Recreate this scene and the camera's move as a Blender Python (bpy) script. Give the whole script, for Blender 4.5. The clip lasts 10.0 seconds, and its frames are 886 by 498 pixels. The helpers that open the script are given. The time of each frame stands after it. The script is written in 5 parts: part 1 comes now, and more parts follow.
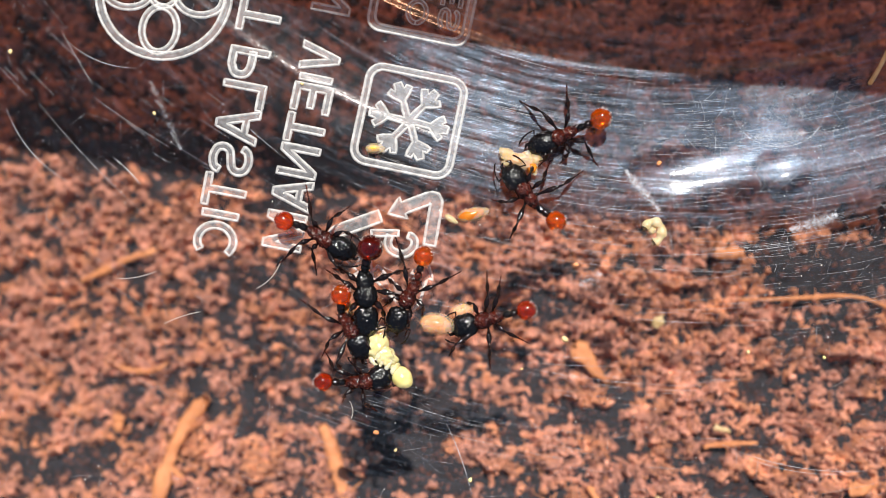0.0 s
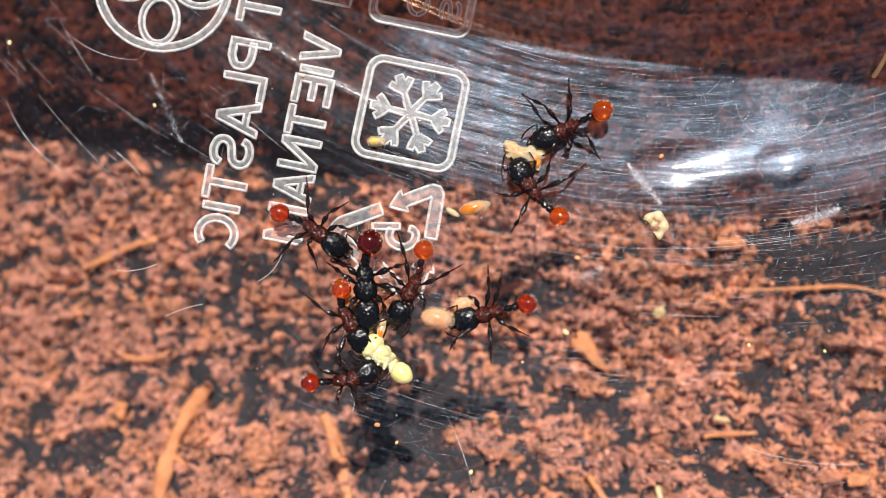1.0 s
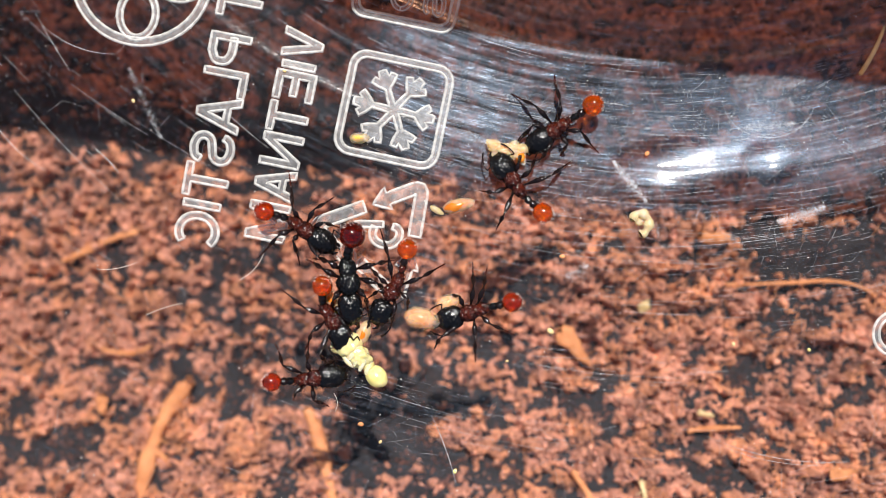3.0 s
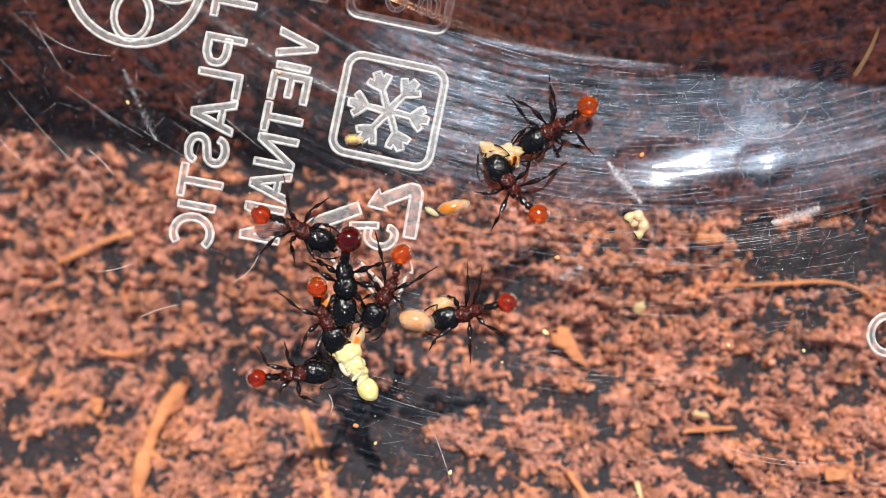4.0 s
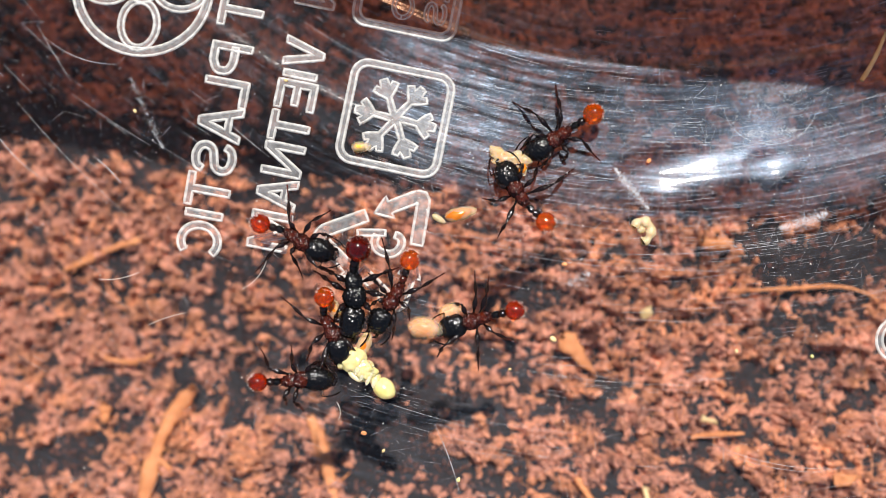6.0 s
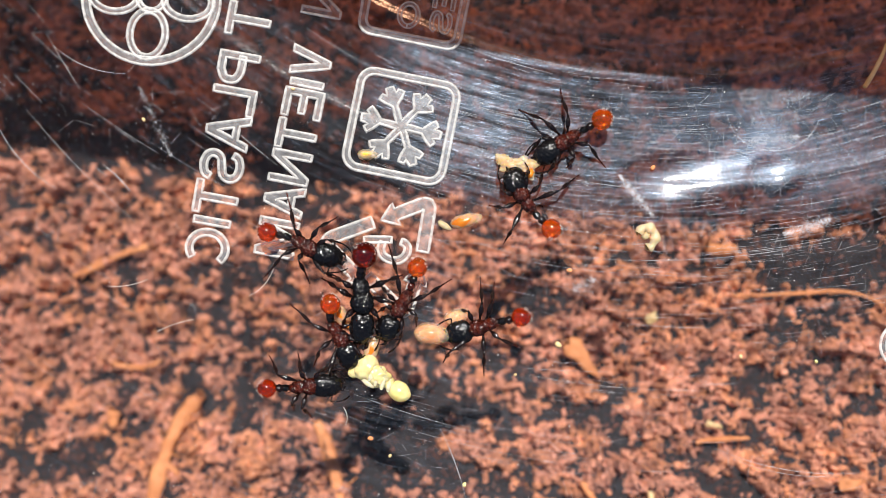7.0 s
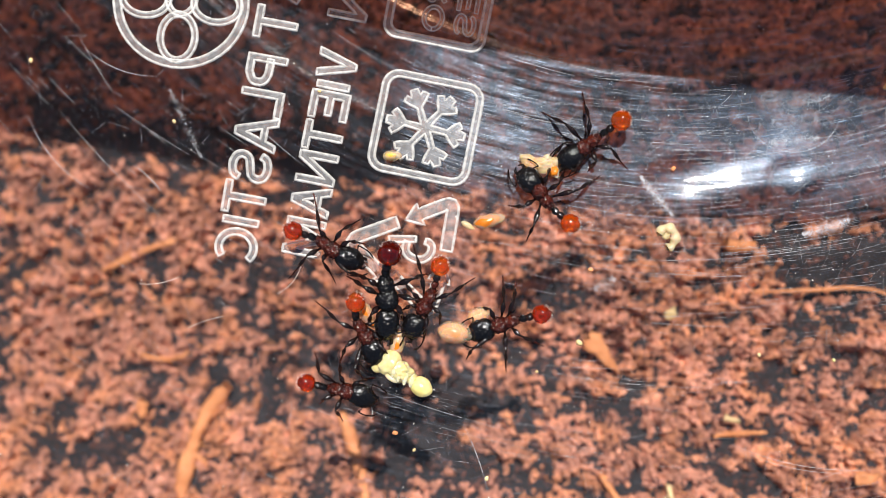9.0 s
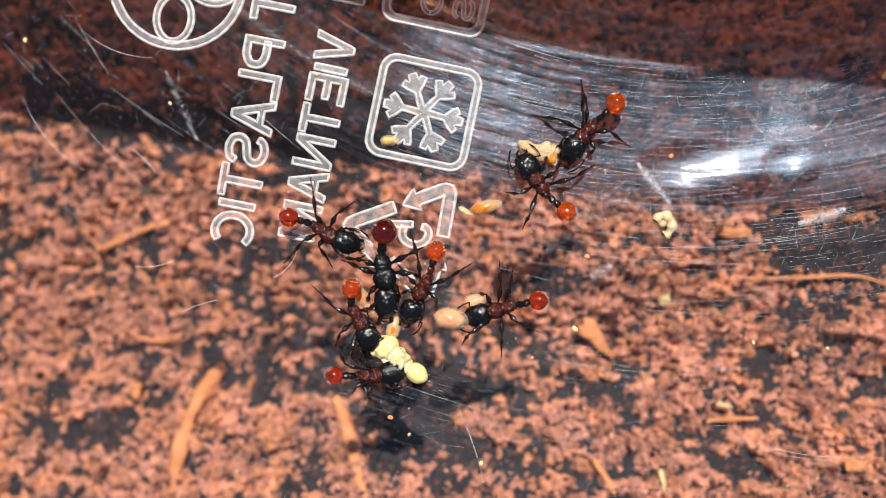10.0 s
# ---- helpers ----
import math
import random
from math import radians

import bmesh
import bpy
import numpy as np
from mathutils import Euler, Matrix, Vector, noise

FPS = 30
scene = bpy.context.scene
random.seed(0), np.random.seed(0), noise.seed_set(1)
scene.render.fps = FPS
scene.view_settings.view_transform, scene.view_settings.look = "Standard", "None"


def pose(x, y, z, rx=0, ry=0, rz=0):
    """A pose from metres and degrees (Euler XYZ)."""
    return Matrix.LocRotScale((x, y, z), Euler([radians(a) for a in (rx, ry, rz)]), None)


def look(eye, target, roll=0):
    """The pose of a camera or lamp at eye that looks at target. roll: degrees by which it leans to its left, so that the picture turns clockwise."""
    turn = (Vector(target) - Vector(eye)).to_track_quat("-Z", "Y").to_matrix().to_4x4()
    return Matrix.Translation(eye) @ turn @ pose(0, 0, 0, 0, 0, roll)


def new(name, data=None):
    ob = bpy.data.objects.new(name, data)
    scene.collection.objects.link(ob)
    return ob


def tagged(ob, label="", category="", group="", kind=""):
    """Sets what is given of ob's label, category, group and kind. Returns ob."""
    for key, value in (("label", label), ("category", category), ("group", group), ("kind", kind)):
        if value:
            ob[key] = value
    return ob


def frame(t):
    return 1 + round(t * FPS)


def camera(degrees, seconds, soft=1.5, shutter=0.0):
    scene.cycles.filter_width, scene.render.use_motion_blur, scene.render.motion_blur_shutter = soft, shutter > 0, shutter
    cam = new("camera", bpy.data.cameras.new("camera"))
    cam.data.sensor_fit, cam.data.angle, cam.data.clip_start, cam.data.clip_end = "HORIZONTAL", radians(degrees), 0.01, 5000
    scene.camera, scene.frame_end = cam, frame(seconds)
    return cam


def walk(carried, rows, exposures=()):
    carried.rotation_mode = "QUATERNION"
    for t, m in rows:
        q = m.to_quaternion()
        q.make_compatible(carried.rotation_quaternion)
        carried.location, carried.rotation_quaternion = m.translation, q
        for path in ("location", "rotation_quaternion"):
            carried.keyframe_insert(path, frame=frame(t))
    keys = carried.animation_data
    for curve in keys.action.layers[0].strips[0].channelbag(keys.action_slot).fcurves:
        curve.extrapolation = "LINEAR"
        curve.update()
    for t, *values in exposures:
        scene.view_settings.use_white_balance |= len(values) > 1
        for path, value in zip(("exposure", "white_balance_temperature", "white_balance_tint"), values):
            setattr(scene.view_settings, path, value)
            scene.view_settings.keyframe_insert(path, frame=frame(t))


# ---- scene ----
cam = camera(50.0, 10.0, soft=0.6)
cam.data.dof.use_dof = True
cam.data.dof.focus_distance = 0.0645
cam.data.dof.aperture_fstop = 25.0
# seconds, eye in millimetres, turn in degrees
PATH = [
    (0, 0.331, -1.483, 64.409, 1.415, 0.353, -0.252),
    (0.5, -0.072, -0.704, 64.620, 0.484, 0.180, -0.206),
    (1, 0.350, -0.344, 64.374, -0.014, 0.439, -0.153),
    (1.5, 0.378, -0.118, 64.222, -0.327, 0.147, -0.090),
    (2, 0.263, 0.363, 63.812, -0.745, -0.111, -0.106),
    (2.5, 0.280, 0.718, 63.755, -1.079, -0.330, -0.111),
    (4, 0.568, 1.081, 63.747, -1.323, -0.637, -0.162),
    (4.5, 0.520, 1.147, 63.625, -1.315, -0.563, -0.231),
    (5, 0.489, 1.153, 63.682, -1.167, -0.501, -0.280),
    (5.5, 0.332, 1.206, 63.664, -1.147, -0.490, -0.349),
    (7, 0.342, 1.458, 64.237, -0.838, -0.064, -0.536),
    (7.5, 0.234, 1.589, 64.646, -0.780, 0.185, -0.607),
    (8, 0.184, 1.665, 64.956, -0.760, 0.478, -0.649),
    (8.5, 0.131, 1.860, 65.309, -0.999, 0.764, -0.569),
    (9, -0.086, 2.639, 65.515, -1.889, 0.963, -0.427),
    (9.5, -0.289, 2.919, 65.329, -2.611, 0.736, -0.155),
    (10, -0.512, 3.094, 65.439, -3.161, 0.412, 0.104),
]
walk(cam, [(t, pose(x / 1000, y / 1000, z / 1000, a, b, c)) for t, x, y, z, a, b, c in PATH],
     exposures=[(0.0, 0.52), (10.0, 0.52)])

# ---- light ----
SUN_WAY = Vector((0.04, 0.52, 1.0)).normalized()
world = bpy.data.worlds.new("sky")
scene.world = world
world.use_nodes = True
wn = world.node_tree.nodes
sky = wn.new("ShaderNodeTexSky")
sky.sky_type = "NISHITA"
sky.sun_disc = False
sky.dust_density = 0.3
sky.sun_elevation = math.asin(SUN_WAY.z)
sky.sun_rotation = math.atan2(SUN_WAY.x, SUN_WAY.y)
world.node_tree.links.new(sky.outputs[0], wn["Background"].inputs[0])
wn["Background"].inputs[1].default_value = 0.062
sun_data = bpy.data.lights.new("sun", "SUN")
sun_data.energy = 5.0
sun_data.angle = radians(0.6)
sun_data.color = (1.0, 0.95, 0.90)
sun_lamp = new("sun", sun_data)
sun_lamp.matrix_world = look(SUN_WAY * 2, (0, 0, 0))

# ---- materials ----


class Nodes:
    """Short hand for a node material."""

    def __init__(self, name):
        self.mat = bpy.data.materials.new(name)
        self.mat.use_nodes = True
        self.tree = self.mat.node_tree
        self.tree.nodes.clear()
        self.out = self.tree.nodes.new("ShaderNodeOutputMaterial")

    def add(self, kind, **values):
        n = self.tree.nodes.new(kind)
        for key, v in values.items():
            n.inputs[key.replace("_", " ")].default_value = v
        return n

    def link(self, a, b):
        self.tree.links.new(a, b)

    def noise_tex(self, scale, detail=3.0, rough=0.55, vec=None):
        n = self.add("ShaderNodeTexNoise", Scale=scale, Detail=detail, Roughness=rough)
        if vec is None:
            vec = self.add("ShaderNodeTexCoord").outputs["Object"]
        self.link(vec, n.inputs["Vector"])
        return n.outputs["Fac"]

    def ramp(self, fac, stops):
        n = self.add("ShaderNodeValToRGB")
        n.color_ramp.elements[0].position, n.color_ramp.elements[0].color = stops[0][0], (*stops[0][1], 1)
        n.color_ramp.elements[1].position, n.color_ramp.elements[1].color = stops[-1][0], (*stops[-1][1], 1)
        for p, c in stops[1:-1]:
            e = n.color_ramp.elements.new(p)
            e.color = (*c, 1)
        self.link(fac, n.inputs[0])
        return n.outputs[0]

    def calc(self, op, a, b=0.0, clamp=False):
        n = self.tree.nodes.new("ShaderNodeMath")
        n.operation, n.use_clamp = op, clamp
        for i, v in enumerate((a, b)):
            if isinstance(v, (int, float)):
                n.inputs[i].default_value = v
            else:
                self.link(v, n.inputs[i])
        return n.outputs[0]

    def bump(self, height, strength, distance):
        n = self.add("ShaderNodeBump", Strength=strength, Distance=distance)
        self.link(height, n.inputs["Height"])
        return n.outputs[0]

    def mix(self, fac, a, b):
        n = self.tree.nodes.new("ShaderNodeMixShader")
        if isinstance(fac, (int, float)):
            n.inputs[0].default_value = fac
        else:
            self.link(fac, n.inputs[0])
        self.link(a, n.inputs[1])
        self.link(b, n.inputs[2])
        return n.outputs[0]

    def done(self, shader):
        self.link(shader, self.out.inputs[0])
        return self.mat


def solid(name, dark, light, scale, rough, bump=0.0, bump_scale=None, metal=0.0, coat=0.0, sss=0.0, spec=0.5,
          sss_radius=(1, 0.4, 0.2), island=False):
    """Two-tone surface with grain, broad patches and relief; scale in cycles per metre."""
    k = Nodes(name)
    fine = k.noise_tex(scale, 4)
    broad = k.noise_tex(scale * 0.22, 2)
    tone = k.calc("ADD", k.calc("MULTIPLY", fine, 0.55), k.calc("MULTIPLY", broad, 0.45))
    if island:
        geo = k.tree.nodes.new("ShaderNodeNewGeometry")
        tone = k.calc("ADD", k.calc("MULTIPLY", tone, 0.72), k.calc("MULTIPLY", geo.outputs["Random Per Island"], 0.28))
    col = k.ramp(tone, [(0.33, dark), (0.69, light)] if island else [(0.3, dark), (0.7, light)])
    p = k.add("ShaderNodeBsdfPrincipled", Roughness=rough, Metallic=metal)
    p.inputs["Coat Weight"].default_value = coat
    p.inputs["Specular IOR Level"].default_value = spec
    p.inputs["Coat Roughness"].default_value = 0.08
    if sss:
        p.inputs["Subsurface Weight"].default_value = sss
        p.inputs["Subsurface Radius"].default_value = sss_radius
        p.inputs["Subsurface Scale"].default_value = 0.0006
    k.link(col, p.inputs["Base Color"])
    if bump:
        h = k.noise_tex(bump_scale or scale, 3)
        k.link(k.bump(h, 1.0, bump), p.inputs["Normal"])
    return k.done(p.outputs[0])


def coir(name, dark, light, warm, island):
    """Dry coir: dull dark fibre to pale dust, with warmer orange patches."""
    k = Nodes(name)
    tone = k.calc("ADD", k.calc("MULTIPLY", k.noise_tex(1500, 5, 0.65), 0.5), k.calc("MULTIPLY", k.noise_tex(420, 3), 0.5))
    if island:
        geo = k.tree.nodes.new("ShaderNodeNewGeometry")
        tone = k.calc("ADD", k.calc("MULTIPLY", tone, 0.72), k.calc("MULTIPLY", geo.outputs["Random Per Island"], 0.28))
    plain = k.ramp(tone, [(0.34, dark), (0.66, light)])
    orange = k.ramp(tone, [(0.34, dark), (0.66, warm)])
    mix = k.tree.nodes.new("ShaderNodeMix")
    mix.data_type = "RGBA"
    patch = k.ramp(k.noise_tex(260, 3, 0.6), [(0.46, (0, 0, 0)), (0.62, (1, 1, 1))])
    k.link(patch, mix.inputs[0])
    k.link(plain, mix.inputs[6])
    k.link(orange, mix.inputs[7])
    p = k.add("ShaderNodeBsdfPrincipled", Roughness=0.9)
    p.inputs["Specular IOR Level"].default_value = 0.15
    k.link(mix.outputs[2], p.inputs["Base Color"])
    k.link(k.bump(k.noise_tex(2600, 3, 0.6), 1.0, 0.00012), p.inputs["Normal"])
    return k.done(p.outputs[0])


def chitin(name, dark, light, rough, relief, pits):
    """Pitted, wrinkled insect shell."""
    k = Nodes(name)
    col = k.ramp(k.noise_tex(1500, 3), [(0.35, dark), (0.7, light)])
    v = k.add("ShaderNodeTexVoronoi", Scale=pits)
    k.link(k.add("ShaderNodeTexCoord").outputs["Object"], v.inputs["Vector"])
    h = k.calc("ADD", v.outputs["Distance"], k.calc("MULTIPLY", k.noise_tex(pits * 0.8, 3), 0.8))
    p = k.add("ShaderNodeBsdfPrincipled", Roughness=rough)
    p.inputs["Specular IOR Level"].default_value = 0.42
    k.link(col, p.inputs["Base Color"])
    k.link(k.bump(h, 1.0, relief), p.inputs["Normal"])
    return k.done(p.outputs[0])


def clear_plastic(name, worn):
    """Clear sheet; the worn side has concentric worn lines, a film of dust and painted glare. The origin is the rings'
    centre.
    """
    k = Nodes(name)
    co = k.add("ShaderNodeTexCoord").outputs["Object"]
    sep = k.add("ShaderNodeSeparateXYZ")
    k.link(co, sep.inputs[0])
    x, y = sep.outputs[0], sep.outputs[1]
    clear = k.add("ShaderNodeBsdfTransparent")
    clear.inputs[0].default_value = (0.95, 0.95, 0.96, 1)
    out = clear.outputs[0]
    fres = k.add("ShaderNodeFresnel", IOR=1.26 if worn else 1.12)
    gloss = k.add("ShaderNodeBsdfAnisotropic", Roughness=0.14 if worn else 0.05)
    if worn:
        rad = k.calc("SQRT", k.calc("ADD", k.calc("MULTIPLY", x, x), k.calc("MULTIPLY", y, y)))
        turn = k.calc("ARCTAN2", x, k.calc("MULTIPLY", y, -1.0))

        def polar(kr, ka):
            c = k.add("ShaderNodeCombineXYZ")
            k.link(k.calc("MULTIPLY", rad, kr), c.inputs[0])
            k.link(k.calc("MULTIPLY", turn, ka), c.inputs[1])
            return c.outputs[0]

        fine = k.noise_tex(1.0, 3, 0.6, polar(13500.0, 34.0))
        wide = k.noise_tex(1.0, 2, 0.5, polar(2600.0, 9.0))
        cross = None
        for turn_by, sx, sy in ((0.5, 700, 15000), (-0.35, 900, 17000), (1.2, 1100, 14000), (2.2, 900, 16000)):
            mp = k.add("ShaderNodeMapping", Rotation=(0, 0, turn_by), Scale=(sx, sy, 1))
            k.link(co, mp.inputs["Vector"])
            one = k.ramp(k.noise_tex(1.0, 2, 0.5, mp.outputs[0]), [(0.665, (0, 0, 0)), (0.72, (1, 1, 1))])
            cross = one if cross is None else k.calc("MAXIMUM", cross, one)
        lines = k.ramp(fine, [(0.58, (0, 0, 0)), (0.76, (1, 1, 1))])
        bands = k.ramp(wide, [(0.38, (0.12, 0.12, 0.12)), (0.66, (1, 1, 1))])
        lines = k.calc("MAXIMUM", lines, k.calc("MULTIPLY", cross, 0.35))
        cloud = k.ramp(k.noise_tex(160, 4, 0.6, co), [(0.35, (0.15, 0.15, 0.15)), (0.75, (1, 1, 1))])
        grit = k.ramp(k.noise_tex(5200, 2, 0.6, co), [(0.62, (0, 0, 0)), (0.74, (1, 1, 1))])
        dust = k.add("ShaderNodeBsdfDiffuse")
        dust.inputs[0].default_value = (0.78, 0.78, 0.82, 1)
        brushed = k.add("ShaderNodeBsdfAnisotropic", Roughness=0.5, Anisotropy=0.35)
        # blue tint stands in for the reflected sky
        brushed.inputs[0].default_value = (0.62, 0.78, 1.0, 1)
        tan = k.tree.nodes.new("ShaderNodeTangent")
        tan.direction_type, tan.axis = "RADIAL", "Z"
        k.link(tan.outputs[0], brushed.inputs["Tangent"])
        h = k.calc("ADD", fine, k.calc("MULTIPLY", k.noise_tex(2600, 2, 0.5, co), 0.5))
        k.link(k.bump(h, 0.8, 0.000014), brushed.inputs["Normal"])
        # broad arc of denser worn lines; the glare band is painted in here too
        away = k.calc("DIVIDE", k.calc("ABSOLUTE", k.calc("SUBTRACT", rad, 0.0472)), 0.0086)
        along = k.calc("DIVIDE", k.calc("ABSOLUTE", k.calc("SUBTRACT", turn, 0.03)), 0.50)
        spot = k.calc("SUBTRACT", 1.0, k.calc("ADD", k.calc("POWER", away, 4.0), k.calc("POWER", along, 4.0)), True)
        worn_glare = k.calc("ADD", 0.11, k.calc("MULTIPLY", spot, 0.85))
        bands = k.calc("MULTIPLY", bands, worn_glare)
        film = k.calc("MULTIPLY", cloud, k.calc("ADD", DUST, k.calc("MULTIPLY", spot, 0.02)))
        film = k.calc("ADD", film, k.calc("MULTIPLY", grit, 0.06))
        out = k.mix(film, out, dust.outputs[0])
        # glow around the sun's glint, painted in: object coordinates from the rings' centre
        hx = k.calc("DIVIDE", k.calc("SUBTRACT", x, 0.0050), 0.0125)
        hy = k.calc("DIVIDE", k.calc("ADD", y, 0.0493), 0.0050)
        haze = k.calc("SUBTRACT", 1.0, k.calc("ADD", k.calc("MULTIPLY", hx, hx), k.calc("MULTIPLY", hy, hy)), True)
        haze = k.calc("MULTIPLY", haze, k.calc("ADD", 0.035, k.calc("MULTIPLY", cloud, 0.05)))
        wear_and_glare = k.calc("MULTIPLY", bands, k.calc("ADD", k.calc("MULTIPLY", lines, WEAR_AND_GLARE), WEAR_AND_GLARE * 0.115))
        # smaller plume of glow beside the right-hand glint, likewise painted
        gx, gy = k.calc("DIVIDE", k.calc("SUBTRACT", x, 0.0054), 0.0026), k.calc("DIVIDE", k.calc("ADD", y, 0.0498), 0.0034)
        glint_glow = k.calc("SUBTRACT", 1.0, k.calc("ADD", k.calc("MULTIPLY", gx, gx), k.calc("MULTIPLY", gy, gy)), True)
        haze = k.calc("ADD", haze, k.calc("MULTIPLY", k.calc("MULTIPLY", k.calc("MULTIPLY", glint_glow, glint_glow), cloud), 0.2))
        wear_and_glare = k.calc("ADD", wear_and_glare, haze, True)
        out = k.mix(wear_and_glare, out, brushed.outputs[0])
        k.link(k.bump(k.calc("ADD", k.calc("MULTIPLY", wide, 0.35), k.noise_tex(700, 4, 0.6, co)), 0.6, 0.000035), gloss.inputs["Normal"])
    out = k.mix(fres.outputs[0], out, gloss.outputs[0])
    return k.done(out)


def frosted(name, see, tint, rough=0.35):
    """Whitened, light-scattering plastic."""
    k = Nodes(name)
    a = k.add("ShaderNodeBsdfTransparent")
    b = k.add("ShaderNodeBsdfPrincipled", Roughness=rough)
    col = k.ramp(k.noise_tex(6000, 3), [(0.3, tuple(0.75 * c for c in tint)), (0.7, tint)])
    k.link(col, b.inputs["Base Color"])
    fac = k.ramp(k.noise_tex(2500, 3), [(0.3, (see * 0.6,) * 3), (0.7, (min(1, see * 1.25),) * 3)])
    return k.done(k.mix(fac, a.outputs[0], b.outputs[0]))


def tinted(name, dark, light, through_tint):
    """Cloudy coloured plastic that lets some sun through."""
    k = Nodes(name)
    p = k.add("ShaderNodeBsdfPrincipled", Roughness=0.5)
    k.link(k.ramp(k.noise_tex(120, 4), [(0.3, dark), (0.7, light)]), p.inputs["Base Color"])
    k.link(k.bump(k.noise_tex(300, 3), 0.4, 0.00005), p.inputs["Normal"])
    a = k.add("ShaderNodeBsdfTransparent")
    a.inputs[0].default_value = (*through_tint, 1)
    return k.done(k.mix(0.3, a.outputs[0], p.outputs[0]))


def waxy(name, inner, outer, see, depth=0.5):
    """Translucent flesh of larvae and pupae."""
    k = Nodes(name)
    p = k.add("ShaderNodeBsdfPrincipled", Roughness=0.24)
    col = k.ramp(k.noise_tex(900, 3), [(0.35, inner), (0.65, outer)])
    k.link(col, p.inputs["Base Color"])
    p.inputs["Subsurface Weight"].default_value = depth
    p.inputs["Subsurface Radius"].default_value = (1, 0.75, 0.4)
    p.inputs["Subsurface Scale"].default_value = 0.0005
    k.link(k.bump(k.noise_tex(2600, 2), 0.6, 0.00006), p.inputs["Normal"])
    if not see:
        return k.done(p.outputs[0])
    a = k.add("ShaderNodeBsdfTransparent")
    a.inputs[0].default_value = (1, 0.93, 0.85, 1)
    return k.done(k.mix(1 - see, a.outputs[0], p.outputs[0]))


def bead(name, dark, light):
    """Glossy, clear shell of the round abdomens."""
    k = Nodes(name)
    col = k.ramp(k.noise_tex(900, 3), [(0.35, dark), (0.65, light)])
    p = k.add("ShaderNodeBsdfPrincipled", Roughness=0.07, IOR=1.45)
    p.inputs["Coat Weight"].default_value = 0.35
    p.inputs["Coat Roughness"].default_value = 0.18
    k.link(col, p.inputs["Base Color"])
    p.inputs["Transmission Weight"].default_value = 0.84
    k.link(k.bump(k.noise_tex(5000, 2), 0.4, 0.000005), p.inputs["Normal"])
    return k.done(p.outputs[0])


DUST, WEAR_AND_GLARE = 0.002, 0.60
PLASTIC_TOP = clear_plastic("worn clear plastic with painted glare", True)
PLASTIC_UNDER = clear_plastic("clear plastic", False)
RIM = frosted("frosted raised edge", 0.52, (0.89, 0.87, 0.82))
FACE = frosted("frosted raised face", 0.20, (0.80, 0.79, 0.78))
SCRATCH = frosted("scratched plastic", 0.36, (0.85, 0.85, 0.88), 0.3)
# near-black: the shade of the gaps between crumbs is put into this colour
SOIL_DARK = solid("soil with gap shade", (0.004, 0.004, 0.005), (0.014, 0.009, 0.009), 900, 0.8, 0.0003)
SOIL = coir("coir crumbs", (0.16, 0.070, 0.050), (0.93, 0.425, 0.275), (0.98, 0.415, 0.200), True)
SOIL_MID = coir("matted coir", (0.10, 0.046, 0.034), (0.82, 0.370, 0.240), (0.92, 0.385, 0.182), False)
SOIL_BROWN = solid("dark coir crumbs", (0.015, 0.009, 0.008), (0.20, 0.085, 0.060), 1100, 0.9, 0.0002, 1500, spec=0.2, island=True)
FIBRE = solid("coir fibre", (0.50, 0.175, 0.060), (0.78, 0.34, 0.14), 800, 0.7, 0.00015, 2200, spec=0.3)
STRAW = solid("straw", (0.50, 0.33, 0.12), (0.78, 0.60, 0.30), 900, 0.5, 0.00005)
BLACK = chitin("black shell", (0.002, 0.002, 0.002), (0.004, 0.003, 0.003), 0.22, 0.000045, 5000)
RED = chitin("dark red shell", (0.010, 0.0015, 0.001), (0.080, 0.011, 0.003), 0.22, 0.00011, 4600)
LEG = chitin("leg shell", (0.003, 0.002, 0.002), (0.014, 0.005, 0.004), 0.22, 0.00004, 5000)
AMBER = bead("amber shell", (0.70, 0.085, 0.002), (0.86, 0.16, 0.004))
RUST = bead("rust red shell", (0.46, 0.030, 0.001), (0.62, 0.06, 0.002))
GARNET = bead("garnet shell", (0.13, 0.005, 0.001), (0.24, 0.011, 0.002))
EYE = solid("eye", (0.01, 0.01, 0.01), (0.03, 0.03, 0.03), 3000, 0.15)
BRISTLE = solid("pale bristle", (0.72, 0.66, 0.55), (0.88, 0.84, 0.76), 3000, 0.4)
CREAM = waxy("cream pupa flesh", (0.62, 0.50, 0.20), (0.76, 0.66, 0.33), 0.10)
YELLOW = waxy("yellow pupa flesh", (0.70, 0.59, 0.20), (0.80, 0.71, 0.31), 0.0)
PALE_LIMB = waxy("ivory limb", (0.70, 0.62, 0.36), (0.80, 0.73, 0.50), 0.25)
PALE = waxy("pale translucent flesh", (0.94, 0.66, 0.42), (0.97, 0.82, 0.62), 0.82)
CASE = waxy("clear pupa case", (0.88, 0.72, 0.46), (0.95, 0.86, 0.66), 0.80)
TAN_FLESH = waxy("tan pupa flesh", (0.84, 0.60, 0.30), (0.94, 0.83, 0.60), 0.62)
WAX = waxy("cream crumb", (0.62, 0.49, 0.27), (0.76, 0.66, 0.42), 0.4)
AMBER_CORE = waxy("amber gut", (0.70, 0.36, 0.03), (0.84, 0.55, 0.10), 0.0, 0.0)
PINK_GUT = waxy("pink flesh under the skin", (0.72, 0.34, 0.16), (0.86, 0.52, 0.30), 0.35)
OCHRE = waxy("ochre gut", (0.42, 0.10, 0.006), (0.62, 0.20, 0.015), 0.0, 0.0)
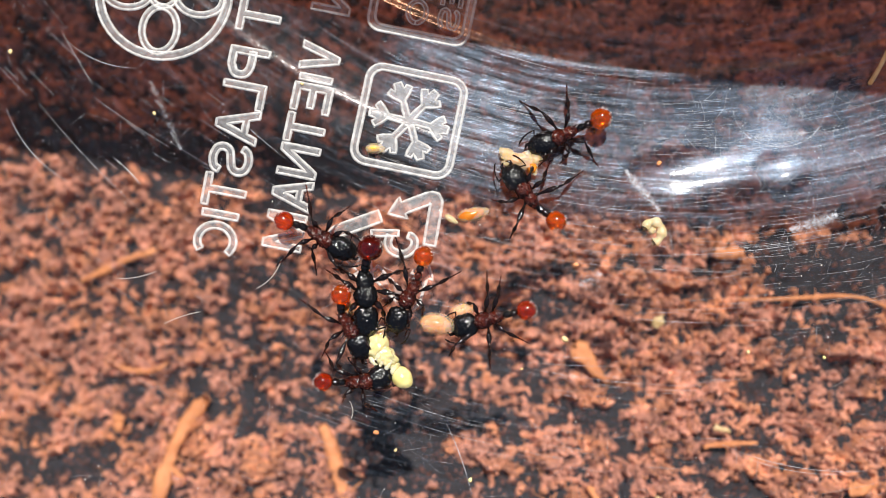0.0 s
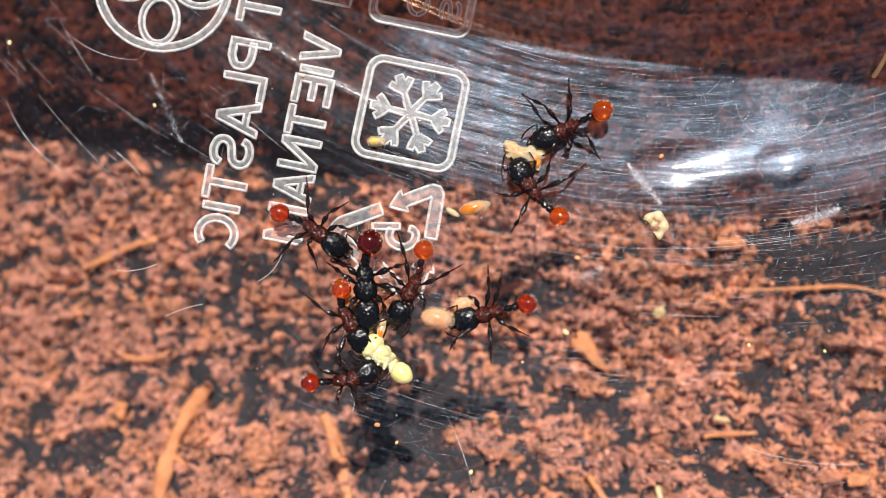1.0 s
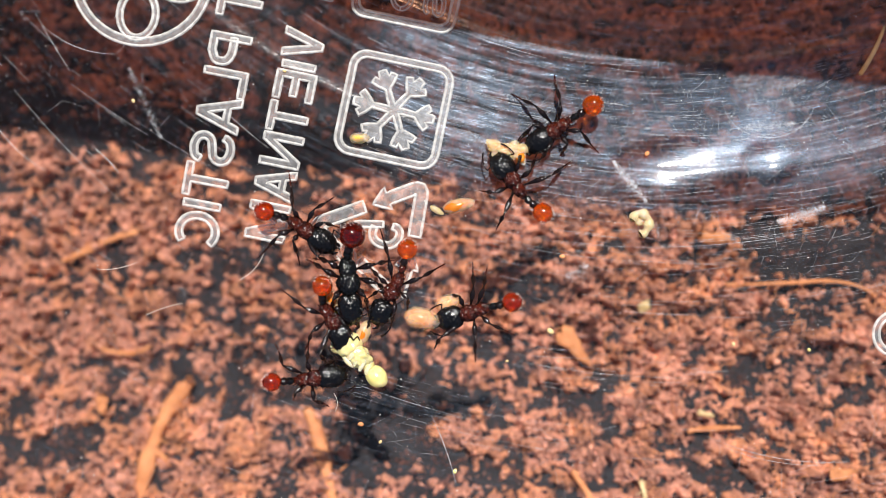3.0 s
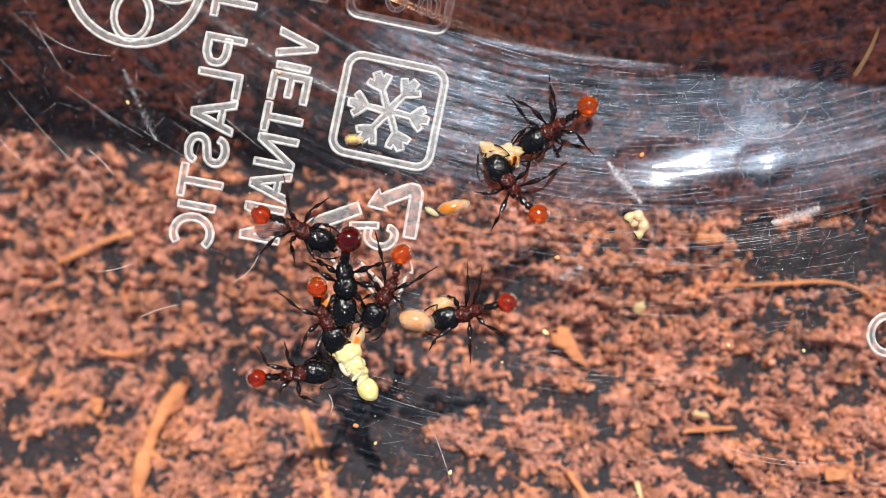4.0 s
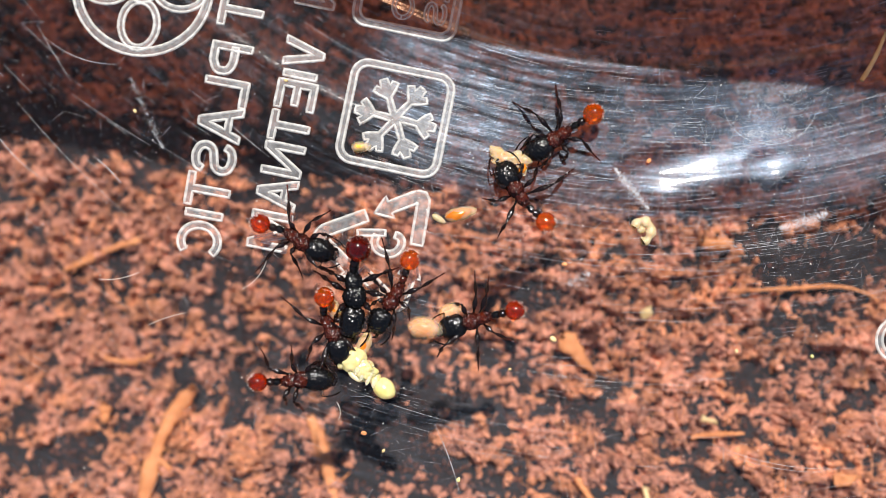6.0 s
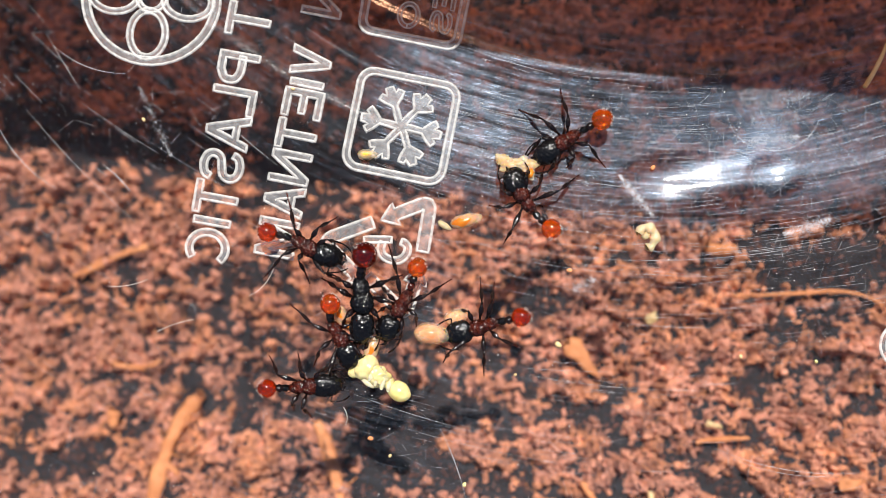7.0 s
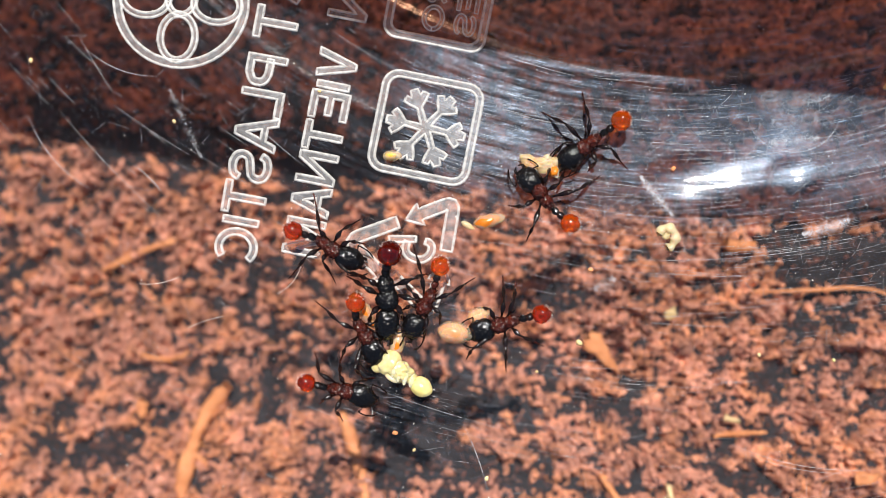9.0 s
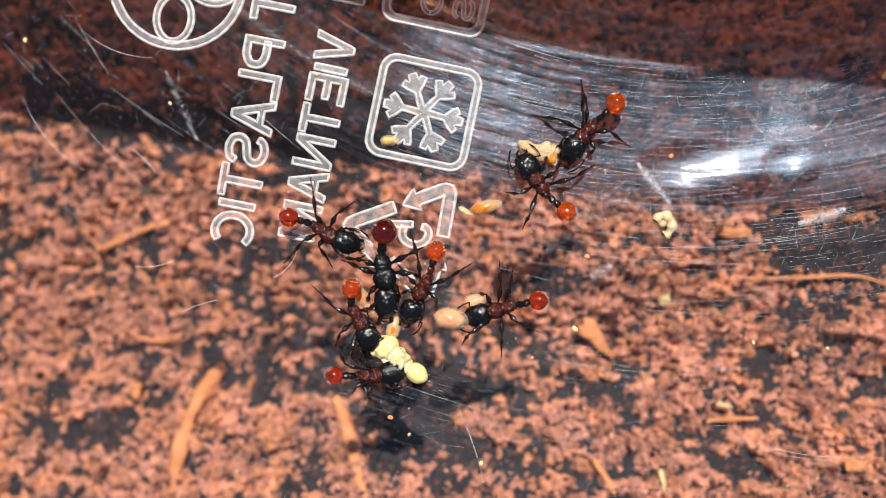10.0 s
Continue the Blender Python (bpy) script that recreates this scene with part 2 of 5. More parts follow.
# plastic of the unseen walls; its see-through tint warms the north wall's shade
TUB = tinted("brown translucent tub plastic", (0.20, 0.095, 0.050), (0.30, 0.145, 0.080), (0.54, 0.40, 0.315))
TABLE = solid("grey paving", (0.18, 0.17, 0.16), (0.30, 0.29, 0.27), 40, 0.85, 0.0005)

# ---- mesh tools, in millimetres ----
MM = 0.001
rng = random.Random(7)


def finish(name, bm, material, smooth=True):
    for f in bm.faces:
        f.smooth = smooth
    bmesh.ops.scale(bm, vec=(MM, MM, MM), verts=bm.verts)
    me = bpy.data.meshes.new(name)
    bm.to_mesh(me)
    bm.free()
    me.materials.append(material)
    return me


def part(name, bm, material, parent=None, label="", smooth=True):
    ob = new(name, finish(name, bm, material, smooth))
    if parent is not None:
        ob.parent = parent
    if label:
        tagged(ob, label)
    return ob


def blob(bm, centre, radii, turn=(0, 0, 0), rough=0.0, freq=2.0, sub=3, square=0, fine=0.0, fine_freq=11.0):
    """A rounded lump with an uneven skin."""
    m = pose(0, 0, 0, *turn)
    made = bmesh.ops.create_icosphere(bm, subdivisions=sub, radius=1.0)["verts"]
    for v in made:
        n = v.co.copy()
        if square:
            f = math.hypot(n.x, n.y) / max(1e-6, (abs(n.x) ** square + abs(n.y) ** square) ** (1 / square))
            n.x, n.y = n.x * f, n.y * f
        s = 1 + rough * noise.noise(n * freq + Vector(centre) * 3.1)
        if fine:
            s += fine * (abs(noise.noise(n * fine_freq + Vector(centre))) - 0.2)
        v.co = m @ Vector((n.x * radii[0] * s, n.y * radii[1] * s, n.z * radii[2] * s)) + Vector(centre)
    return made


def tube(bm, pts, radii, seg=8, flat=1.0):
    """A tapering tube through the points, with rounded ends."""
    pts = [Vector(p) for p in pts]
    rings = []
    for i, p in enumerate(pts):
        d = (pts[min(i + 1, len(pts) - 1)] - pts[max(i - 1, 0)]).normalized()
        side = d.cross(Vector((0, 0, 1)))
        side = side.normalized() if side.length > 1e-4 else Vector((1, 0, 0))
        up = side.cross(d)
        rings.append([bm.verts.new(p + (side * math.cos(a) + up * math.sin(a) * flat) * radii[i])
                      for a in (2 * math.pi * j / seg for j in range(seg))])
    for a, b in zip(rings, rings[1:]):
        for j in range(seg):
            bm.faces.new((a[j], a[(j + 1) % seg], b[(j + 1) % seg], b[j]))
    for ring, end, s in ((rings[0], pts[0], -1), (rings[-1], pts[-1], 1)):
        d = (pts[1] - pts[0]).normalized() if s < 0 else (pts[-1] - pts[-2]).normalized()
        tip = bm.verts.new(end + d * s * radii[0 if s < 0 else -1] * 0.7)
        for j in range(seg):
            q = (ring[j], tip, ring[(j + 1) % seg]) if s > 0 else (ring[(j + 1) % seg], tip, ring[j])
            bm.faces.new(q)


def bend(a, b, lift=(0, 0, 0), n=6):
    """Points from a to b, bowed by lift in the middle."""
    a, b, c = Vector(a), Vector(b), Vector(lift)
    return [a.lerp(b, i / n) + c * (4 * (i / n) * (1 - i / n)) for i in range(n + 1)]


# ---- tub, soil and ground ----
RING = Vector((17.0, 57.0))
SLOPE_R, SLOPE_W, SLOPE_D = 53.0, 9.0, 0.5
# shallow dents tilted to throw the sun's glint: centre, x and y reach, slopes
GLINT_DENTS = [(17.5, 5.0, 5.3, 2.1, 0.145, -0.165), (22.8, 5.2, 2.1, 1.4, 0.175, -0.165)]
# thin moulded rings: radius, width, height
RIDGES = [(45.2, 0.42, 0.11), (57.6, 0.36, 0.05), (52.4, 0.3, 0.03)]
WEST, EAST, SOUTH = -52.0, 52.0, -42.0


# edge of the unseen north wall, bent to set its shade line
def north(x):
    return 30.3 - np.where(np.asarray(x) < 0, 0.25 * x, 0.20 * x - 0.0022 * x * x)


def sheet_z(x, y):
    """Height of the clear floor: a shallow recessed disc with a sloped edge."""
    s = (math.hypot(x - RING.x, y - RING.y) - SLOPE_R) / SLOPE_W + 0.5
    s = min(1, max(0, s))
    z = SLOPE_D * (s * s * (3 - 2 * s) - 0.5)
    r = math.hypot(x - RING.x, y - RING.y)
    for rr, wide, h in RIDGES:
        z += h * math.exp(-((r - rr) / wide) ** 2)
    for cx, cy, hx, hy, gx, gy in GLINT_DENTS:
        q = ((x - cx) / hx) ** 2 + ((y - cy) / hy) ** 2
        if q < 1:
            z += (gx * (x - cx) + gy * (y - cy)) * (1 - q) ** 1.2
    return z


def grid_mesh(name, nx, ny, height, material, origin=(0, 0, 0), under=None, under_z=0.0):
    """A sheet from wall to wall; with under it is closed below by a flat face."""
    verts, faces, kinds = [], [], []
    layers = [height] if under is None else [height, lambda x, y: under_z]
    for fn in layers:
        for j in range(ny + 1):
            for i in range(nx + 1):
                x = WEST + (EAST - WEST) * i / nx
                y = SOUTH + (north(x) - SOUTH) * j / ny
                verts.append(((x - origin[0]) * MM, (y - origin[1]) * MM, (fn(x, y) - origin[2]) * MM))
    step = (nx + 1) * (ny + 1)
    for q in range(len(layers)):
        for j in range(ny):
            for i in range(nx):
                a = q * step + j * (nx + 1) + i
                f = (a, a + 1, a + nx + 2, a + nx + 1)
                faces.append(f if q == 0 else f[::-1])
                kinds.append(q)
    me = bpy.data.meshes.new(name)
    me.from_pydata(verts, [], faces)
    me.materials.append(material)
    if under is not None:
        me.materials.append(under)
    for p, kq in zip(me.polygons, kinds):
        p.use_smooth, p.material_index = True, kq
    ob = new(name, me)
    ob.location = Vector(origin) * MM
    return ob


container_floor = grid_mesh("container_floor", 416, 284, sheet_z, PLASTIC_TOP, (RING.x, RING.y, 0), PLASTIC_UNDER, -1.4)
tagged(container_floor, "scratched clear plastic container floor with raised white marks", "container", kind="structure")


# lattices of random slopes for the soil's relief
SLOPES = np.random.RandomState(11).uniform(0, 2 * np.pi, (12, 64, 64))


def ripple(x, y, k):
    """Smooth noise of one octave, about -1 to 1, over a plan in lattice units."""
    x, y = np.asarray(x, dtype=float), np.asarray(y, dtype=float)
    i, j = np.floor(x).astype(int), np.floor(y).astype(int)
    fx, fy = x - i, y - j

    def corner(di, dj):
        a = SLOPES[k, (i + di) % 64, (j + dj) % 64]
        return np.cos(a) * (fx - di) + np.sin(a) * (fy - dj)

    u, v = fx * fx * fx * (fx * (fx * 6 - 15) + 10), fy * fy * fy * (fy * (fy * 6 - 15) + 10)
    low = corner(0, 0) * (1 - u) + corner(1, 0) * u
    high = corner(0, 1) * (1 - u) + corner(1, 1) * u
    return 1.5 * (low * (1 - v) + high * v)


def soil_z(x, y):
    """The soil lies deepest to the west and rises to the south."""
    base = -18.9 + 0.2 * np.minimum(0, x) + 0.07 * np.maximum(0, x - 5.0) - 0.30 * np.minimum(0, y + 10.0)
    return base + 0.5 * ripple(x * 0.16, y * 0.16, 0) + 0.4 * ripple(x * 0.5, y * 0.5, 1)


soil = grid_mesh("soil", 200, 140, soil_z, SOIL_DARK)
tagged(soil, "near-black soil sheet under the clear floor, gap shade in its colour", "soil", kind="structure")

# dark hollows, several standing in for cast shade: centre, reach and depth
GAPS_AND_SHADE = [
    # shade south of the ants, put in as a hollow
    (-10.5, -13.6, 4.5, 2.4, 0.60),
    (-25.9, 10.4, 13.0, 2.2, 0.75), (-12.0, 8.0, 5.5, 3.5, 0.90), (-36.5, 12.6, 4.8, 2.1, 0.60), (16.4, 11.1, 20.2, 3.4, 0.45), (-2.9, 8.8, 5.9, 2.9, 0.60),
    (-16.7, -2.1, 3.5, 1.5, 0.60), (-33.1, -7.7, 4.2, 0.8, 0.50), (-34.7, -19.2, 4.1, 1.2, 0.55), (-35.3, -14.9, 3.1, 0.8, 0.50), (-4.4, -16.6, 4.2, 4.2, 0.95), (-7.0, -13.2, 3.2, 2.0, 0.85),
    (1.5, -19.6, 6.5, 1.9, 0.85), (0.0, -13.6, 5.3, 2.6, 0.90), (5.9, -10.2, 3.9, 1.9, 0.50), (-3.4, -6.4, 2.9, 2.9, 0.50), (27.1, -10.9, 2.6, 1.4, 0.60),
    (33.0, -10.1, 2.4, 1.2, 0.60), (31.9, -6.4, 2.6, 1.4, 0.60), (27.1, -15.6, 1.4, 1.7, 0.60), (34.7, -12.8, 2.8, 0.7, 0.50), (34.2, -1.6, 7.5, 2.6, 1.30),
    (30.0, 0.0, 3.3, 1.4, 0.50), (9.2, -4.6, 3.4, 1.0, 0.50), (17.4, -16.6, 2.1, 0.8, 0.50), (23.8, -19.5, 2.8, 0.8, 0.60), (15.8, -12.4, 1.9, 1.1, 0.40),
    # second entry darkens the soil where the ants' shade falls
    (11.5, -13.8, 2.9, 1.0, 0.45), (-13.0, -10.5, 3.2, 2.2, 0.65), (-21.5, -5.2, 2.6, 0.8, 0.40), (-23.5, -11.8, 2.0, 1.5, 0.40), (21.1, -3.3, 2.4, 0.7, 0.35),
]


def cover(x, y):
    """How thickly the pale coir lies here."""
    x, y = np.asarray(x, dtype=float), np.asarray(y, dtype=float)
    gap_and_shade = np.zeros_like(x)
    for cx, cy, rx, ry, deep in GAPS_AND_SHADE:
        q = ((x - cx) / rx) ** 2 + ((y - cy) / ry) ** 2
        gap_and_shade = np.maximum(gap_and_shade, deep * np.exp(-q * 0.9))
    return (-0.85 * gap_and_shade + 0.34 * ripple(x * 0.19, y * 0.19, 2) + 0.42 * ripple(x * 0.43, y * 0.47, 3) + 0.44 * ripple(x * 0.9, y * 1.0, 4)
            + 0.28 * ripple(x * 1.9, y * 2.1, 5) - 0.08 * np.clip((-8.0 - x) / 12.0, 0, 1))


def coir_z(x, y):
    """Felted coir: ragged lumps that dip below the near-black soil sheet in the hollows."""
    c = np.clip(cover(x, y) + 0.20, -0.5, 0.75)
    return (soil_z(x, y) + 0.05 + 2.5 * c + 0.62 * ripple(x * 1.25, y * 1.35, 6) + 0.36 * ripple(x * 2.7, y * 2.9, 7)
            + 0.13 * ripple(x * 6.3, y * 6.1, 8) + 0.05 * ripple(x * 11.9, y * 12.3, 9))


def mesh_of(name, v, f, material, smooth=True):
    """A mesh from arrays of corners and triangles."""
    me = bpy.data.meshes.new(name)
    me.vertices.add(len(v))
    me.vertices.foreach_set("co", np.ascontiguousarray(v, dtype=np.float32).ravel())
    me.loops.add(f.size)
    me.loops.foreach_set("vertex_index", f.ravel().astype(np.int32))
    me.polygons.add(len(f))
    me.polygons.foreach_set("loop_start", np.arange(0, f.size, f.shape[1], dtype=np.int32))
    me.polygons.foreach_set("use_smooth", np.full(len(f), smooth))
    me.update()
    me.materials.append(material)
    return new(name, me)


def make_coir(nx, ny):
    gx, gj = np.meshgrid(np.linspace(-47, 47, nx + 1), np.linspace(0, 1, ny + 1))
    gy = -32 + (north(gx) - 0.1 + 32) * gj
    v = np.stack([gx, gy, coir_z(gx, gy)], -1).reshape(-1, 3) * MM
    a = (np.arange(ny)[:, None] * (nx + 1) + np.arange(nx)[None, :]).ravel()
    return mesh_of("coir_mat", v, np.stack([a, a + 1, a + nx + 2, a + nx + 1], 1), SOIL_MID)


def make_crumbs(count, lo, hi, edge, heap, material, label, seed, smooth=False):
    """Loose coir crumbs: many small ragged bits in one mesh."""
    bm = bmesh.new()
    bmesh.ops.create_icosphere(bm, subdivisions=1, radius=1.0)
    unit = np.array([v.co[:] for v in bm.verts])
    tri = np.array([[v.index for v in f.verts] for f in bm.faces])
    bm.free()
    r = np.random.RandomState(seed)
    x, y = r.uniform(-45, 45, count * 5), r.uniform(-29, 30, count * 5)
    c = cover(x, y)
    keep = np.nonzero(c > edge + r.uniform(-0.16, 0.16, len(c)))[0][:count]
    x, y, c, n = x[keep], y[keep], c[keep], len(keep)
    size = lo + (hi - lo) * r.uniform(0, 1, n) ** 2.4
    k = np.stack([r.uniform(0.7, 2.4, n), r.uniform(0.5, 1.2, n), r.uniform(0.35, 0.8, n)], 1)
    p = unit[None] * r.uniform(0.55, 1.35, (n, len(unit), 1)) * k[:, None] * size[:, None, None]
    a, b = r.uniform(0, 2 * np.pi, n)[:, None], r.uniform(-0.6, 0.6, n)[:, None]
    px, pz = p[..., 0] * np.cos(b) - p[..., 2] * np.sin(b), p[..., 0] * np.sin(b) + p[..., 2] * np.cos(b)
    px, py = px * np.cos(a) - p[..., 1] * np.sin(a), px * np.sin(a) + p[..., 1] * np.cos(a)
    top = np.maximum(coir_z(x, y), soil_z(x, y)) + size * 0.15 + np.maximum(0, c - edge) * heap * r.uniform(0, 1, n) ** 2
    v = np.stack([px + x[:, None], py + y[:, None], pz + top[:, None]], -1).reshape(-1, 3) * MM
    f = (tri[None] + (np.arange(n) * len(unit))[:, None, None]).reshape(-1, 3)
    return tagged(mesh_of("soil_crumbs", v, f, material, smooth), label, "soil", kind="stuff")


def make_threads(count, seed):
    """Short loose coir threads, curled and half sunk."""
    r = np.random.RandomState(seed)
    x, y = r.uniform(-43, 43, count * 3), r.uniform(-27, 28, count * 3)
    keep = np.nonzero(cover(x, y) > -0.25)[0][:count]
    x, y, n = x[keep], y[keep], len(keep)
    steps = 6
    h, curl, ln = r.uniform(0, 2 * np.pi, n), r.normal(0, 0.28, n), r.uniform(0.4, 1.9, n)
    w = r.uniform(0.018, 0.055, n)
    rows = []
    z0 = coir_z(x, y)
    for i in range(steps + 1):
        z = 0.5 * coir_z(x, y) + 0.5 * z0 + 0.16 + 0.1 * np.sin(i + h)
        s = w * (1 - 0.5 * abs(i / steps - 0.45))
        for q in range(4):
            t = q * np.pi / 2
            rows.append(np.stack([x - np.sin(h) * s * np.cos(t), y + np.cos(h) * s * np.cos(t), z + s * np.sin(t)], -1))
        h = h + curl
        x, y = x + np.cos(h) * ln / steps, y + np.sin(h) * ln / steps
    v = np.stack(rows, 1).reshape(-1, 3) * MM
    one = np.array([[i * 4 + q, i * 4 + (q + 1) % 4, i * 4 + 4 + (q + 1) % 4, i * 4 + 4 + q] for i in range(steps) for q in range(4)])
    f = (one[None] + (np.arange(n) * 4 * (steps + 1))[:, None, None]).reshape(-1, 4)
    return tagged(mesh_of("coir_threads", v, f, FIBRE), "short loose orange-brown coir threads in the soil", "soil", kind="stuff")


coir_mat = make_coir(740, 480)
tagged(coir_mat, "matted reddish brown coir, felted into ragged lumps", "soil", kind="stuff")
make_crumbs(28500, 0.04, 0.22, -1.25, 0.25, SOIL_BROWN, "dark brown coir crumbs strewn over the soil", 21)
make_crumbs(5000, 0.08, 0.28, -0.20, 0.4, SOIL, "reddish brown crumbly coir soil, dry on top", 22, True)
make_crumbs(30000, 0.03, 0.15, -0.25, 0.35, SOIL, "fine reddish brown coir crumbs, dry on top", 23)
make_threads(2200, 24)


def block(name, corners, lo, hi, label):
    """An upright wall over a four-cornered plan, edges rounded."""
    bm = bmesh.new()
    low = [bm.verts.new((x, y, lo)) for x, y in corners]
    top = [bm.verts.new((x, y, hi)) for x, y in corners]
    bm.faces.new(low[::-1])
    bm.faces.new(top)
    n = len(corners)
    for i in range(n):
        bm.faces.new((low[i], low[(i + 1) % n], top[(i + 1) % n], top[i]))
    bmesh.ops.bevel(bm, geom=[e for e in bm.edges if abs(e.verts[0].co.z - hi) < 1e-6 and abs(e.verts[1].co.z - hi) < 1e-6],
                    offset=0.6, segments=2, affect="EDGES")
    return tagged(part(name, bm, TUB, smooth=False), label, "tub wall", kind="structure")


BASE = -36.0
xs = [WEST + (EAST - WEST) * i / 10 for i in range(11)]
# all four walls are out of view; the tall one is added to cast shade
block("shade_wall_north", [(x, north(x) + 0.02) for x in xs] + [(x, north(x) + 4) for x in xs[::-1]], BASE, 30.0, "unseen tall brown plastic wall, added to cast shade over the north")
block("wall_south", [(WEST, SOUTH - 4), (EAST, SOUTH - 4), (EAST, SOUTH - 0.02), (WEST, SOUTH - 0.02)], BASE, 6.0, "low brown plastic wall of the outer tub")
block("wall_west", [(WEST - 4, SOUTH - 4), (WEST - 0.02, SOUTH - 4), (WEST - 0.02, north(WEST) + 4), (WEST - 4, north(WEST) + 4)], BASE, 6.0, "low brown plastic wall of the outer tub")
block("wall_east", [(EAST + 0.02, SOUTH - 4), (EAST + 4, SOUTH - 4), (EAST + 4, north(EAST) + 4), (EAST + 0.02, north(EAST) + 4)], BASE, 6.0, "low brown plastic wall of the outer tub")
bm = bmesh.new()
bmesh.ops.create_grid(bm, x_segments=4, y_segments=4, size=60000)
bmesh.ops.translate(bm, verts=bm.verts, vec=(0, 0, BASE))
tagged(part("ground", bm, TABLE), "grey stone paving under the tub", "ground", kind="structure")

# ---- raised marks of the clear floor ----


def under_floor(ob):
    """Hang a mark on the clear floor."""
    ob.parent = container_floor
    ob.matrix_parent_inverse = Matrix.Translation(Vector((-RING.x, -RING.y, 0)) * MM)
    return ob


def edge_tube(bm, pts, r=0.10):
    """A closed raised bead along an outline."""
    n = len(pts)
    rings = []
    for i, p in enumerate(pts):
        d = (Vector(pts[(i + 1) % n]) - Vector(pts[i - 1])).normalized()
        s = Vector((d.y, -d.x))
        z = sheet_z(p[0], p[1]) + 0.02
        rings.append([bm.verts.new((p[0] + s.x * r * c, p[1] + s.y * r * c, z + r * 0.9 * h))
                      for c, h in ((-1, 0), (-0.6, 0.8), (0, 1.0), (0.6, 0.8), (1, 0))])
    for i in range(n):
        a, b = rings[i], rings[(i + 1) % n]
        for j in range(4):
            bm.faces.new((a[j], a[j + 1], b[j + 1], b[j]))


def dense(pts, step=0.25):
    out = []
    n = len(pts)
    for i in range(n):
        a, b = Vector(pts[i]), Vector(pts[(i + 1) % n])
        m = max(1, int((b - a).length / step))
        out += [a.lerp(b, q / m) for q in range(m)]
    return out


def mark(name, outlines, owner, label="", r=0.10, strip=None):
    """A raised mark from closed outlines with its bright edge; strip: pairs of points across it, else the outline is filled."""
    bm = bmesh.new()
    if strip:
        rows = [(bm.verts.new((*a, 0)), bm.verts.new((*a.lerp(b, 0.5), 0)), bm.verts.new((*b, 0))) for a, b in strip]
        for p, q in zip(rows, rows[1:]):
            for j in (0, 1):
                bm.faces.new((p[j], p[j + 1], q[j + 1], q[j]))
    else:
        loops = []
        for o in outlines:
            vs = [bm.verts.new((p[0], p[1], 0)) for p in dense(o, 0.3)]
            loops += [bm.edges.new((vs[i], vs[(i + 1) % len(vs)])) for i in range(len(vs))]
        bmesh.ops.triangle_fill(bm, edges=loops, use_beauty=True)
    for v in bm.verts:
        v.co.z = sheet_z(v.co.x, v.co.y) + 0.05
    bmesh.ops.recalc_face_normals(bm, faces=bm.faces)
    ob = part(name, bm, FACE, owner, label)
    bm = bmesh.new()
    for o in outlines:
        edge_tube(bm, dense(o, 0.2), r)
    part("edge", bm, RIM, ob)
    return ob


def ring_mark(name, outer, inner, owner, r=0.10):
    """A raised band between two outlines of as many points."""
    pairs = [(Vector(a), Vector(b)) for a, b in zip(outer, inner)]
    return mark(name, [outer, inner], owner, "", r, pairs + pairs[:1])


def stroke_mark(name, pts, w, owner, r=0.10, head=0.0):
    """A raised stroke, with an arrow head if asked."""
    pts = [Vector(p) for p in pts]
    if head:
        p, c, q = pts
        a, b = c + (p - c).normalized() * 0.75, c + (q - c).normalized() * 0.75
        pts = [p, *[a * (1 - f) ** 2 + c * 2 * f * (1 - f) + b * f * f for f in (0, 0.25, 0.5, 0.75, 1)], q]
    d = (pts[-1] - pts[-2]).normalized()
    n = Vector((-d.y, d.x))
    tip = pts[-1]
    if head:
        pts[-1] = tip - d * head
    o = [Vector(p) for p in ribbon(pts, w)]
    k = len(pts)
    left, right = o[:k], o[k:][::-1]
    strip = []
    for i in range(k - 1):
        strip += [(left[i].lerp(left[i + 1], q / 4), right[i].lerp(right[i + 1], q / 4)) for q in range(4)]
    strip.append((left[-1], right[-1]))
    if head:
        a, b = pts[-1] + n * head * 0.72, pts[-1] - n * head * 0.72
        strip += [(a, b), (a.lerp(tip, 0.98), b.lerp(tip, 0.98))]
        o = [*left, a, tip, b, *right[::-1]]
    return mark(name, [o], owner, "", r, strip)


def place2(pts, at, ax, ay):
    """Plan points from mark axes: at + x * ax + y * ay."""
    return [(at[0] + p[0] * ax[0] + p[1] * ay[0], at[1] + p[0] * ax[1] + p[1] * ay[1]) for p in pts]


def round_rect(w, h, r, n=5):
    pts = []
    for cx, cy, a0 in ((w / 2 - r, h / 2 - r, 0), (-w / 2 + r, h / 2 - r, 90), (-w / 2 + r, -h / 2 + r, 180), (w / 2 - r, -h / 2 + r, 270)):
        pts += [(cx + r * math.cos(radians(a0 + 90 * i / n)), cy + r * math.sin(radians(a0 + 90 * i / n))) for i in range(n + 1)]
    return pts


def oval(cx, cy, rx, ry, turn=0, n=40):
    c, s = math.cos(radians(turn)), math.sin(radians(turn))
    out = []
    for i in range(n):
        a = 2 * math.pi * i / n
        x, y = rx * math.cos(a), ry * math.sin(a)
        out.append((cx + c * x - s * y, cy + s * x + c * y))
    return out


